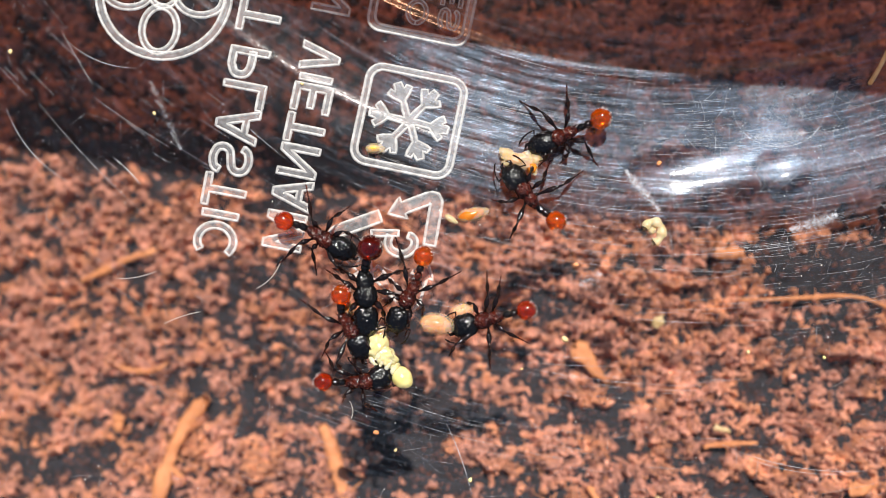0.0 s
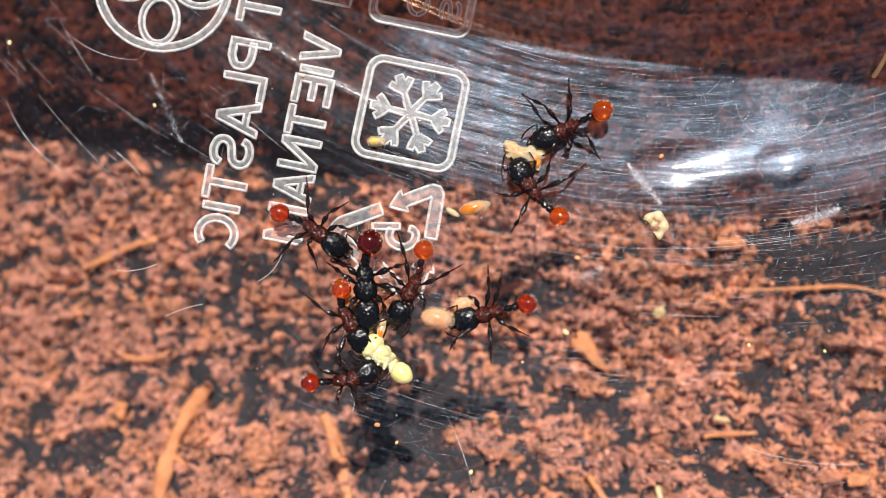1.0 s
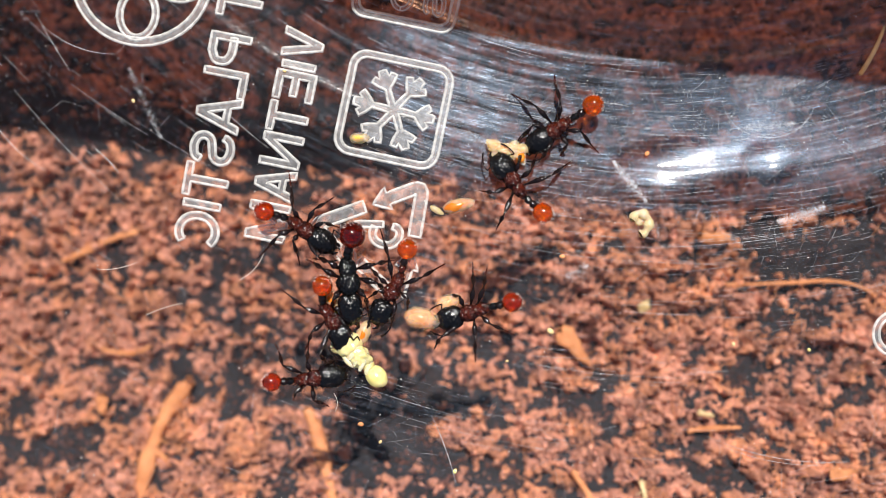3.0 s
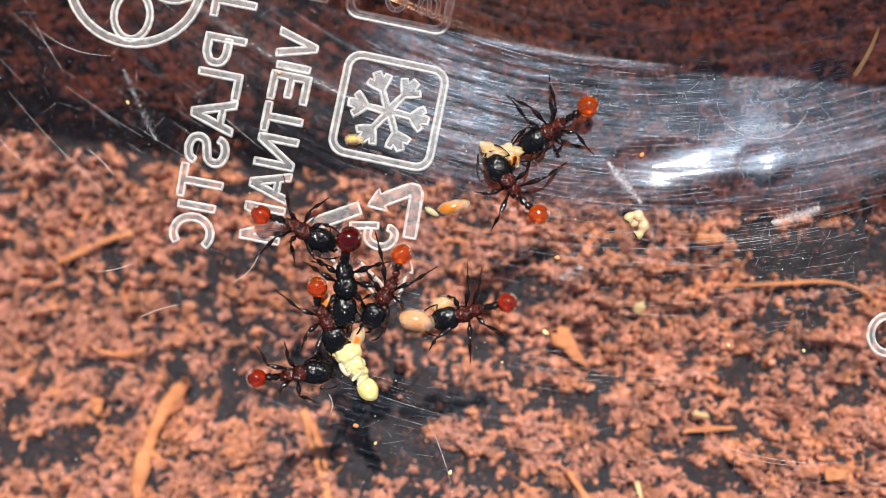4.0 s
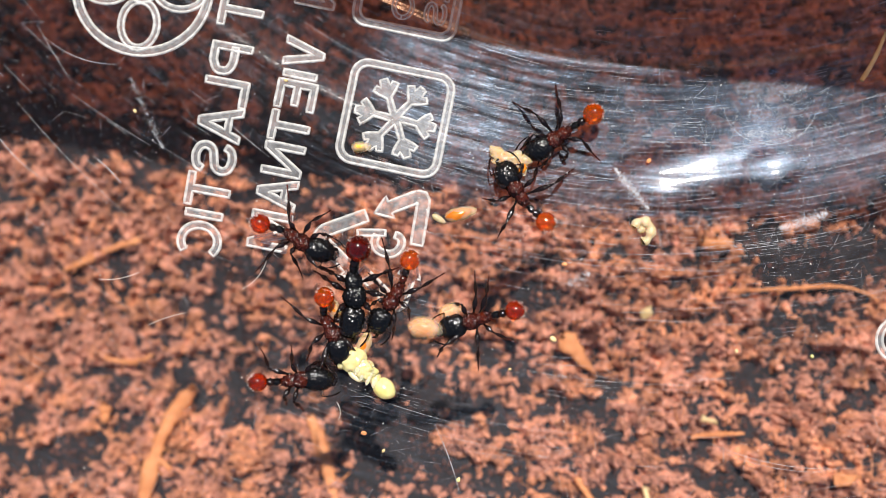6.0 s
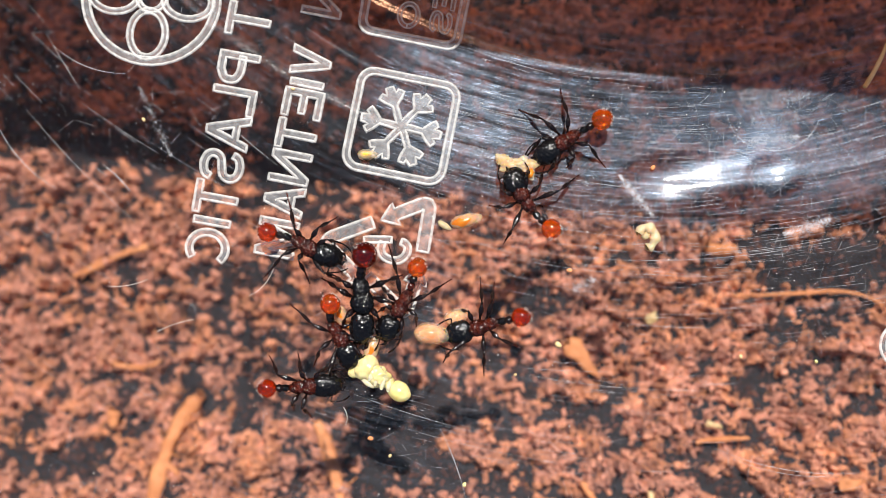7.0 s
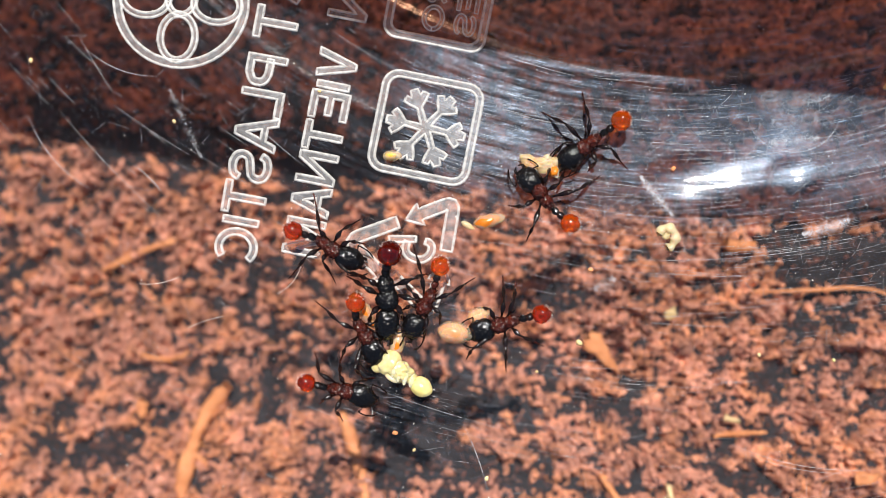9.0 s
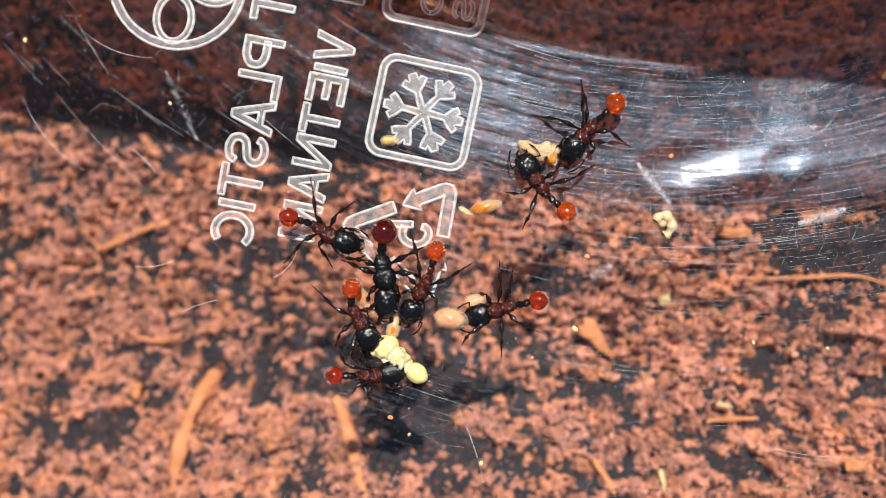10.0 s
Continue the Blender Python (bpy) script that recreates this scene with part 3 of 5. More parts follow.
def ribbon(pts, w):
    """Outline of a stroke of width w along the points."""
    left, right = [], []
    n = len(pts)
    for i in range(n):
        d0 = (Vector(pts[i]) - Vector(pts[max(0, i - 1)]))
        d1 = (Vector(pts[min(n - 1, i + 1)]) - Vector(pts[i]))
        d = ((d0.normalized() if d0.length else Vector((0, 0))) + (d1.normalized() if d1.length else Vector((0, 0)))).normalized()
        nrm = Vector((-d.y, d.x))
        k = 1.0
        if d0.length and d1.length:
            k = 1 / max(0.66, nrm.dot(Vector((-d1.y, d1.x)).normalized()))
        left.append(Vector(pts[i]) + nrm * w / 2 * k)
        right.append(Vector(pts[i]) - nrm * w / 2 * k)
    return [tuple(p) for p in left + right[::-1]]


# strokes of the letters on a unit square (reading way, up), as open or closed lines
ARC = [(0.5 + 0.5 * math.cos(radians(a)), 0.5 + 0.5 * math.sin(radians(a))) for a in range(50, 311, 13)]
STROKES = {
    "P": [[(0, 0), (0, 1), (0.6, 1), (0.93, 0.88), (1, 0.72), (0.93, 0.56), (0.6, 0.46), (0, 0.46)]],
    "S": [[(0.97, 0.78), (0.85, 0.93), (0.5, 1), (0.15, 0.93), (0.03, 0.75), (0.16, 0.57), (0.5, 0.5), (0.84, 0.43), (0.97, 0.25),
           (0.85, 0.07), (0.5, 0), (0.15, 0.07), (0.03, 0.22)]],
    "I": [[(0.5, 0), (0.5, 1)]],
    "C": [ARC],
    "R": [[(0, 0), (0, 1), (0.6, 1), (0.95, 0.86), (0.95, 0.66), (0.6, 0.52), (0, 0.52)], [(0.5, 0.5), (1, 0)]],
    "O": [[(0.5 + 0.5 * math.cos(radians(a)), 0.5 + 0.5 * math.sin(radians(a))) for a in range(0, 356, 15)]],
    "5": [[(0.95, 1), (0.12, 1), (0.05, 0.55), (0.5, 0.64), (0.9, 0.52), (1, 0.3), (0.88, 0.1), (0.5, 0), (0.1, 0.08), (0, 0.2)]],
}


def curve_through(pts, keep, n=4):
    """A smooth line through the points; the first ones stay cornered."""
    pts = [Vector(p) for p in pts]
    out = pts[:keep]
    for i in range(keep, len(pts) - 1):
        p0, p1, p2, p3 = pts[max(keep, i - 1)], pts[i], pts[i + 1], pts[min(len(pts) - 1, i + 2)]
        for q in range(n):
            t = q / n
            out.append(0.5 * (2 * p1 + (p2 - p0) * t + (2 * p0 - 5 * p1 + 4 * p2 - p3) * t * t + (3 * p1 - p0 - 3 * p2 + p3) * t ** 3))
    return out + [pts[-1]]


def outline_letter(ch, w, h, s):
    """Outer outline, then holes, of the letters whose strokes meet."""
    if ch == "T":
        return [[(0, h), (0, h - s), (w / 2 - s / 2, h - s), (w / 2 - s / 2, 0), (w / 2 + s / 2, 0), (w / 2 + s / 2, h - s), (w, h - s), (w, h)]]
    if ch == "E":
        m = h / 2
        return [[(0, 0), (w, 0), (w, s), (s, s), (s, m - s / 2), (w * 0.86, m - s / 2), (w * 0.86, m + s / 2), (s, m + s / 2), (s, h - s), (w, h - s), (w, h), (0, h)]]
    if ch == "M":
        t = s * 1.15
        return [[(0, 0), (0, h), (t, h), (w / 2, s * 1.9), (w - t, h), (w, h), (w, 0), (w - s, 0), (w - s, h * 0.66), (w / 2 + s * 0.35, 0),
                 (w / 2 - s * 0.35, 0), (s, h * 0.66), (s, 0)]]
    if ch == "N":
        t = s * 1.1
        return [[(0, 0), (0, h), (t, h), (w - s, s * 1.6), (w - s, h), (w, h), (w, 0), (w - t, 0), (s, h - s * 1.6), (s, 0)]]
    if ch == "V":
        t = s * 1.1
        return [[(0, h), (t, h), (w / 2, s * 1.7), (w - t, h), (w, h), (w / 2 + s * 0.5, 0), (w / 2 - s * 0.5, 0)]]
    if ch == "L":
        return [[(0, 0), (0, h), (s, h), (s, s), (w, s), (w, 0)]]
    if ch == "A":
        k = (w / 2 - s * 0.55) / h
        t = s * 1.12
        c1, c2 = 0.24 * h, 0.24 * h + s * 0.85
        top = (w / 2 - t) / k
        return [[(0, 0), (w / 2 - s * 0.55, h), (w / 2 + s * 0.55, h), (w, 0), (w - t, 0), (w - t - k * c1, c1), (t + k * c1, c1), (t, 0)],
                [(t + k * c2, c2), (w - t - k * c2, c2), (w / 2, min(top, h * 0.86))]]
    return None


def letter(ch, start, a, b, way, up, height, owner, stroke=0.43, r=0.10):
    """One letter from a to b along the line."""
    whole = outline_letter(ch, b - a, height, stroke)
    if whole:
        mark("letter", [place2([(a + u, v) for u, v in o], start, way, up) for o in whole], owner, "", r)
        return
    lines = STROKES[ch]
    ins = stroke / 2
    first = None
    for line in lines:
        pts = [(a + ins + u * (b - a - stroke), ins + v * (height - stroke)) for u, v in line]
        pts = place2(pts, start, way, up)
        if ch == "O":
            pts.append(pts[0])
        if ch in "SPR" and len(pts) > 3:
            pts = curve_through(pts, 2 if ch in "PR" else 0)
        o = stroke_mark("letter" if first is None else "stroke", pts, stroke, owner if first is None else first, r)
        first = first or o


def group_empty(name, label):
    ob = under_floor(new(name))
    ob.empty_display_size = 0.001
    return tagged(ob, label)


DOWN, UP = (-0.186, -0.982), (-0.982, 0.186)
line1 = group_empty("raised_lettering", "raised frosted lettering, mirrored, spelling PLASTIC")
for ch, a, b in (("T", -3.3, -1.1), ("P", 0.1, 2.2), ("L", 2.5, 4.25), ("A", 4.3, 6.65), ("S", 6.75, 8.88), ("T", 8.93, 11.1), ("I", 11.3, 11.95), ("C", 12.15, 14.75)):
    letter(ch, (-11.55, 13.65), a, b, DOWN, UP, 2.88, line1)
stroke_mark("bar", place2([(-4.0, 0.2), (-4.7, 1.9)], (-11.55, 13.65), DOWN, UP), 0.5, line1)
line2 = group_empty("raised_lettering", "raised frosted lettering, mirrored, spelling VIETNAM")
for ch, a, b in (("N", -4.4, -2.1), ("V", 0.15, 2.1), ("I", 2.3, 2.95), ("E", 3.08, 4.97), ("T", 5.2, 7.15), ("N", 7.35, 9.45), ("A", 9.65, 11.7), ("M", 12.0, 14.45)):
    letter(ch, (-6.86, 14.07), a, b, (-0.199, -0.980), (-0.980, 0.199), 2.62, line2, 0.42)

TILT = -11.8
AX = (math.cos(radians(TILT)), math.sin(radians(TILT)))
AY = (-AX[1], AX[0])
snow = group_empty("freezer_symbol", "raised frosted square with a snowflake inside")
C = (-2.32, 8.84)
ring_mark("square", place2(round_rect(7.0, 7.05, 1.1), C, AX, AY), place2(round_rect(6.2, 6.25, 0.75), C, AX, AY), snow)
ARM = [(0.36, -0.16), (1.45, -0.16), (1.88, -0.62), (2.2, -0.88), (2.46, -0.56), (2.24, -0.32), (2.74, -0.24), (2.74, 0.24), (2.24, 0.32),
       (2.46, 0.56), (2.2, 0.88), (1.88, 0.62), (1.45, 0.16)]
flakes = []
for i in range(6):
    a = radians(60 * i + TILT - 2)
    flakes += place2(ARM, (C[0] - 0.02, C[1] - 0.02), (math.cos(a), math.sin(a)), (-math.sin(a), math.cos(a)))
mark("snowflake", [flakes], snow)

heat = group_empty("oven_symbol", "raised frosted square with small lettering")
C = (-1.15, 17.95)
ring_mark("square", place2(round_rect(7.0, 6.9, 0.9), C, AX, AY), place2(round_rect(6.1, 6.0, 0.6), C, AX, AY), heat)
for ch, a, b in (("R", -1.95, -0.15), ("O", 0.0, 1.8)):
    letter(ch, (-0.85, 17.1), a, b, DOWN, UP, 1.5, heat, 0.26, 0.06)
for ch, a, b in (("R", -2.85, -1.4), ("E", -1.2, 0.2), ("S", 0.35, 1.9)):
    letter(ch, (1.35, 16.8), a, b, DOWN, UP, 1.5, heat, 0.26, 0.06)

cyc = group_empty("recycling_symbol", "raised frosted triangle of arrows around a mirrored digit")


stroke_mark("arrow", [(-0.98, 0.35), (-0.38, 3.75), (-3.75, 2.5)], 0.8, cyc, head=1.1)
stroke_mark("arrow", [(-4.3, 2.35), (-7.7, 1.15), (-4.8, -1.9)], 0.8, cyc, head=1.1)
stroke_mark("arrow", [(-4.75, -1.3), (-2.2, -3.9), (-1.15, -0.7)], 0.8, cyc, head=1.1)
digit = stroke_mark("digit", [(-4.9, 1.2), (-3.05, 1.17)], 0.4, cyc)
stroke_mark("stroke", curve_through([(-3.64, 1.02), (-3.78, 0.62), (-3.70, 0.22), (-3.42, -0.06), (-3.0, -0.22), (-2.6, -0.22), (-2.26, -0.02), (-2.02, 0.3), (-1.98, 0.64), (-2.14, 0.9), (-2.4, 1.02)], 0, 3), 0.42, digit)

logo = group_empty("round_mark", "raised frosted circle with four petal loops")
C = (-19.05, 17.6)
ring_mark("ring", oval(*C, 4.6, 4.55), oval(*C, 4.1, 4.05), logo)
for i in range(4):
    a = radians(90 * i - 96)
    c = (C[0] + 2.45 * math.cos(a), C[1] + 2.45 * math.sin(a))
    ring_mark("petal", oval(*c, 1.75, 1.35, math.degrees(a)), oval(*c, 1.4, 1.0, math.degrees(a)), logo)
ring_mark("heart", oval(*C, 1.0, 1.0), oval(*C, 0.72, 0.72), logo)

edge_mark = group_empty("small_round_mark", "small raised frosted ring")
ring_mark("ring", oval(31.2, -6.25, 1.35, 1.45), oval(31.2, -6.25, 0.95, 1.05), edge_mark)

# ---- wear on the floor ----


def scratch_into(bm, pts, w):
    """A shallow raised burr along the points."""
    n = len(pts)
    rows = []
    for i, p in enumerate(pts):
        d = (pts[min(n - 1, i + 1)] - pts[max(0, i - 1)]).normalized()
        s = Vector((-d.y, d.x))
        k = w * (0.35 + 0.65 * math.sin(math.pi * (i + 0.5) / n))
        z = sheet_z(p.x, p.y) + 0.012
        rows.append([bm.verts.new((p.x + s.x * k * c, p.y + s.y * k * c, z + h * w)) for c, h in ((-1, 0), (0, 0.5), (1, 0))])
    for a, b in zip(rows, rows[1:]):
        for j in range(2):
            bm.faces.new((a[j], a[j + 1], b[j + 1], b[j]))


def ring_scratch(r, a0, a1, drift, n):
    return [RING + Vector((math.sin(a), -math.cos(a))) * (r + drift * i / n) for i in range(n + 1) for a in (a0 + (a1 - a0) * i / n,)]


bm = bmesh.new()
for i in range(1600):
    r = rng.uniform(38, 80) if i % 5 == 0 else rng.gauss(51, 5)
    a = rng.uniform(-0.95, 0.45) if i % 5 == 0 else rng.uniform(-0.42, 0.5)
    ln = rng.choice((0.4, 0.8, 1.2, 2.0, 3.0, 5.0)) * rng.uniform(0.5, 1.4)
    scratch_into(bm, ring_scratch(r, a, a + ln / r, rng.gauss(0, 0.05) * ln, 4), rng.uniform(0.004, 0.013))
for i in range(950):
    p = Vector((rng.uniform(-34, 34), rng.uniform(-20, 20))) if i % 2 else Vector((rng.gauss(17, 8), rng.gauss(6, 4)))
    a = rng.uniform(0, math.pi)
    ln = rng.uniform(0.2, 1.8)
    c = rng.gauss(0, 0.03)
    scratch_into(bm, [p + Vector((math.cos(a + c * q), math.sin(a + c * q))) * ln * q / 4 for q in range(5)], rng.uniform(0.004, 0.011))
# denser sheaves of hairlines: ring radius and spread, start and end of the arc, count
for r0, spread, a0, a1, count in ((70.5, 1.2, -0.36, -0.10, 75), (57.6, 0.9, -0.2, 0.14, 110), (66.0, 0.6, -0.18, 0.02, 60), (62.0, 0.9, 0.05, 0.30, 60), (74.5, 0.7, 0.0, 0.2, 40)):
    for i in range(count):
        r, a, ln = rng.gauss(r0, spread), rng.uniform(a0, a1), rng.choice((0.3, 0.6, 1.0, 1.6, 2.6))
        scratch_into(bm, ring_scratch(r, a, a + ln / r, rng.gauss(0, 0.03) * ln, 4), rng.uniform(0.003, 0.009))
fine = part("fine_scratches", bm, SCRATCH, None, "fine hairline scratches in the clear plastic")
tagged(under_floor(fine), kind="stuff")

for r, a0, a1, drift, w in ((52.4, -0.17, -0.03, 0.3, 0.045), (54.4, -0.2, 0.0, 0.2, 0.03), (57.6, -0.12, 0.17, -0.6, 0.045), (57.1, 0.0, 0.22, -0.4, 0.035),
                            (58.4, -0.2, 0.02, 0.0, 0.03), (44.6, -0.36, -0.12, 0.5, 0.05), (45.4, -0.33, -0.2, 0.2, 0.06), (70.0, -0.33, -0.2, 0.4, 0.035),
                            (55.8, -0.22, -0.1, 0.1, 0.03), (50.6, 0.02, 0.2, -0.8, 0.035), (64.6, -0.76, -0.60, 1.4, 0.035), (60.0, -0.80, -0.73, 1.2, 0.04),
                            (61.8, -0.72, -0.62, -0.5, 0.035), (57.0, -0.58, -0.50, 0.8, 0.04), (71.2, -0.28, -0.15, 0.3, 0.025), (66.0, -0.15, 0.0, 0.2, 0.025)):
    bm = bmesh.new()
    scratch_into(bm, ring_scratch(r, a0, a1, drift, 14), w * 0.45)
    under_floor(part("scratch", bm, SCRATCH))
for p, q, bow, w in (((0.1, -11.6), (1.8, -16.4), 0.15, 0.03), ((18.6, -13.1), (28.2, -14.9), -0.6, 0.022), ((18.9, -13.4), (27.0, -15.1), -0.55, 0.016),
                     ((-25.6, 14.4), (-20.8, 12.5), -0.5, 0.026), ((-29.7, 9.8), (-25.5, 4.8), -0.6, 0.028), ((-22.4, 6.4), (-20.6, 4.6), 0.1, 0.04)):
    bm = bmesh.new()
    a, b = Vector(p), Vector(q)
    s = Vector((-(b - a).y, (b - a).x)).normalized()
    scratch_into(bm, [a.lerp(b, i / 14) + s * bow * 4 * (i / 14) * (1 - i / 14) for i in range(15)], w)
    under_floor(part("scratch", bm, SCRATCH))


def scuff(a, b, width, count):
    """A patch of short burrs along a line."""
    bm = bmesh.new()
    a, b = Vector(a), Vector(b)
    d = (b - a).normalized()
    n = Vector((-d.y, d.x))
    for i in range(count * 5):
        t = rng.random()
        p = a.lerp(b, t) + n * rng.gauss(0, 0.35) * width * math.sin(math.pi * (0.08 + 0.84 * t))
        e = Vector((rng.gauss(0, 1), rng.gauss(0, 1))).normalized() * rng.uniform(0.04, 0.2)
        scratch_into(bm, [p, p + e * 0.5, p + e], rng.uniform(0.004, 0.010))
    under_floor(part("scuff", bm, SCRATCH, None, "whitish scuffed patch"))


for a0, a1, rx, ry, w in ((185, 345, 3.15, 2.75, 0.034), (200, 300, 3.0, 2.55, 0.012), (100, 160, 3.2, 2.8, 0.008)):
    bm = bmesh.new()
    scratch_into(bm, [Vector((22.9 + rx * math.cos(radians(a0 + (a1 - a0) * i / 24)), 9.7 + ry * math.sin(radians(a0 + (a1 - a0) * i / 24)))) for i in range(25)], w)
    under_floor(part("moulding_ring", bm, SCRATCH, None, "faint ring left by moulding"))
scuff((-19.9, 11.6), (-17.8, 6.9), 0.42, 70)
scuff((12.4, 5.4), (14.6, 2.6), 0.5, 210)
scuff((23.4, 1.3), (26.6, 2.3), 0.6, 230)
scuff((20.6, 10.6), (25.4, 10.9), 1.9, 150)
scuff((21.4, 9.0), (24.6, 9.3), 2.4, 110)
scuff((21.2, 7.6), (24.6, 7.9), 0.8, 120)
scuff((9.2, -2.4), (10.6, -1.6), 0.9, 60)

# ---- coir fibres on the soil ----


def fibre(x, y, heading, length, curl, width, material=FIBRE, label="curved orange-brown coir fibre lying on the soil", lift=1.5, fork=False, late=False):
    bm = bmesh.new()
    pts, radii = [], []
    px, py, h = x, y, radians(heading)
    n = 36
    z0 = soil_z(x, y)
    for i in range(n + 1):
        f = i / n
        z = soil_z(px, py) * 0.6 + z0 * 0.4 + lift + 0.15 * math.sin(7 * f + x)
        pts.append((px, py, z))
        radii.append(width / 2 * (0.55 + 0.6 * math.sin(math.pi * min(1, 0.2 + f * 0.75))) * (1 + 0.15 * math.sin(11 * f + y)))
        h += radians(curl) / n * (4 * f ** 3 if late else 1) + 0.010 * math.sin(5 * f + x * 2)
        px += math.cos(h) * length / n
        py += math.sin(h) * length / n
    tube(bm, pts, radii, 10, 0.6)
    # frayed along its length
    for v in bm.verts:
        v.co += noise.noise_vector(v.co * 0.9) * 0.16 * width + noise.noise_vector(v.co * 2.7) * 0.14 * width
    fray = random.Random(int(abs(x * 10)))
    for _ in range(int(length * 1.3)):
        a = Vector(pts[fray.randrange(2, n - 2)])
        d = Vector((fray.gauss(0, 0.6), fray.gauss(0, 0.6), fray.uniform(-0.1, 0.15))) * (0.4 + width)
        tube(bm, bend(a, a + d, (0.1, 0.1, 0.1), 3), [0.05 * (0.5 + width)] * 3 + [0.02], 4)
    if fork:
        a = Vector(pts[20])
        tube(bm, bend(a, a + Vector((1.6, -1.4, 0.0)), (0.2, 0.2, 0.1)), [width * 0.35 * (1 - i / 9) for i in range(7)], 6, 0.6)
    return tagged(part("coir_fibre", bm, material), label, "plant fibre", "coir fibres")


fibre(-21.4, -12.6, -136, 12.5, 44, 1.2, fork=True)
fibre(-10.7, -14.7, -63, 9.0, -8, 1.05)
fibre(-29.8, -9.9, -24, 4.8, 64, 0.42, FIBRE, "short pale curved fibre lying on the soil", 2.3)
fibre(25.0, -3.9, 1, 14.5, -84, 0.27, late=True)
fibre(-34.2, -2.1, 22, 9.1, -14, 0.6)
fibre(11.7, -19.2, -45, 3.2, -20, 0.5)
fibre(17.2, -19.6, -80, 2.4, 10, 0.35, STRAW, "short straw-coloured splinter on the soil")
fibre(-29.6, -14.1, -100, 1.6, 30, 0.9)
fibre(21.3, -16.0, 15, 4.4, -20, 0.4)
fibre(22.7, 0.4, -30, 2.6, 40, 1.0)


def flake(x, y, heading, length, width, material, label):
    """A thin curled chip, broad at one end."""
    bm = bmesh.new()
    c, s = math.cos(radians(heading)), math.sin(radians(heading))
    z0 = soil_z(x, y) + 2.1
    pts, radii = [], []
    for i in range(9):
        f = i / 8
        pts.append((x + c * length * f, y + s * length * f, z0 + 0.4 * math.sin(3 * f)))
        radii.append(width / 2 * min(1, 0.55 + 4 * f) * (1 - f) + 0.05)
    tube(bm, pts, radii, 10, 0.25)
    for v in bm.verts:
        v.co += noise.noise_vector(v.co * 1.7) * 0.34 * min(1, width)
    return tagged(part("bark_chip", bm, material), label, "bark chip", "bark chips")


flake(11.0, -7.7, -50, 4.5, 2.0, FIBRE, "tan wedge-shaped bark chip on the soil")
flake(32.3, -19.0, 10, 2.2, 1.3, FIBRE, "orange rounded bark chip on the soil")
flake(22.1, -14.2, -20, 1.3, 0.6, STRAW, "small pale chip on the soil")
flake(17.7, -6.1, 60, 1.2, 0.9, STRAW, "small pale chip on the soil")

# ---- ants ----
ANTS = {
    "A": dict(gaster=(-2.48, -0.48), head=1.66, legs=[("rL", 162, 0.80, -24, 2.63), ("mL", 97, 1.08, -21, 1.35), ("fL", 60, 0.94, -44, 0.95), ("rR", -123, 1.05, 19, 2.21), ("mR", -96, 0.60, 45, 1.71), ("fR", -25, 1.56, 28, 1.09)]),
    "B": dict(gaster=(-2.66, 0.53), head=2.19, legs=[("rL", 109, 1.48, -5, 1.13), ("mL", 79, 1.47, -37, 1.01), ("fL", 44, 0.97, -43, 1.10), ("rR", -136, 0.96, 28, 1.18), ("mR", -128, 1.30, 6, 1.39), ("fR", -44, 1.01, 23, 1.35)]),
    "C": dict(gaster=(-2.62, -0.40), head=1.93, legs=[("rL", 139, 1.30, 8, 1.87), ("mL", 80, 0.77, -60, 0.95), ("fL", 26, 1.21, -16, 1.09), ("rR", -143, 1.43, 11, 2.13), ("mR", -102, 0.78, 1, 1.18), ("fR", -75, 0.48, 53, 1.14)]),
    "D": dict(gaster=(-1.97, 0.70), head=1.65, legs=[("rL", 72, 0.59, 23, 0.92), ("mL", 14, 0.90, 35, 0.74), ("fL", 6, 1.46, -15, 1.17), ("rR", -144, 1.26, -10, 2.16), ("mR", -87, 1.13, 27, 1.41), ("fR", -54, 1.94, 43, 1.14)]),
    "E": dict(gaster=(-2.37, 0.20), head=1.22, legs=[("rL", 157, 1.44, -35, 1.40), ("mL", 117, 0.78, -10, 1.10), ("fL", 43, 0.82, -36, 0.88), ("rR", -151, 0.81, 33, 0.76), ("mR", -88, 1.02, 44, 1.04), ("fR", -9, 0.98, 9, 0.67)]),
    "F": dict(gaster=(-2.56, 0.05), head=1.67, legs=[("rL", 124, 0.82, 14, 1.93), ("mL", 78, 1.41, -0, 1.65), ("fL", 20, 2.16, 31, 0.96), ("rR", -124, 1.24, 6, 1.26), ("mR", -113, 1.27, 8, 1.58), ("fR", -83, 0.94, 69, 1.00)]),
    "G": dict(gaster=(-2.57, -0.35), head=1.40, legs=[("rL", 119, 1.62, 0, 1.11), ("mL", 71, 1.10, -35, 0.92), ("fL", 24, 0.77, -54, 1.14), ("rR", -109, 1.94, 16, 1.89), ("mR", -91, 0.95, 28, 1.60), ("fR", -60, 0.84, 0, 1.15)]),
    "H": dict(gaster=(-2.64, 0.07), head=1.39, legs=[("rL", 137, 1.02, -35, 2.00), ("mL", 87, 0.85, -60, 0.82), ("fL", 30, 1.03, -7, 0.78), ("rR", -124, 1.17, 9, 2.00), ("mR", -70, 1.70, 10, 1.69), ("fR", -24, 1.04, 61, 1.75)]),
}
HIPS = {"f": (0.55, 0.33), "m": (0.1, 0.4), "r": (-0.35, 0.36)}
MADE = {}


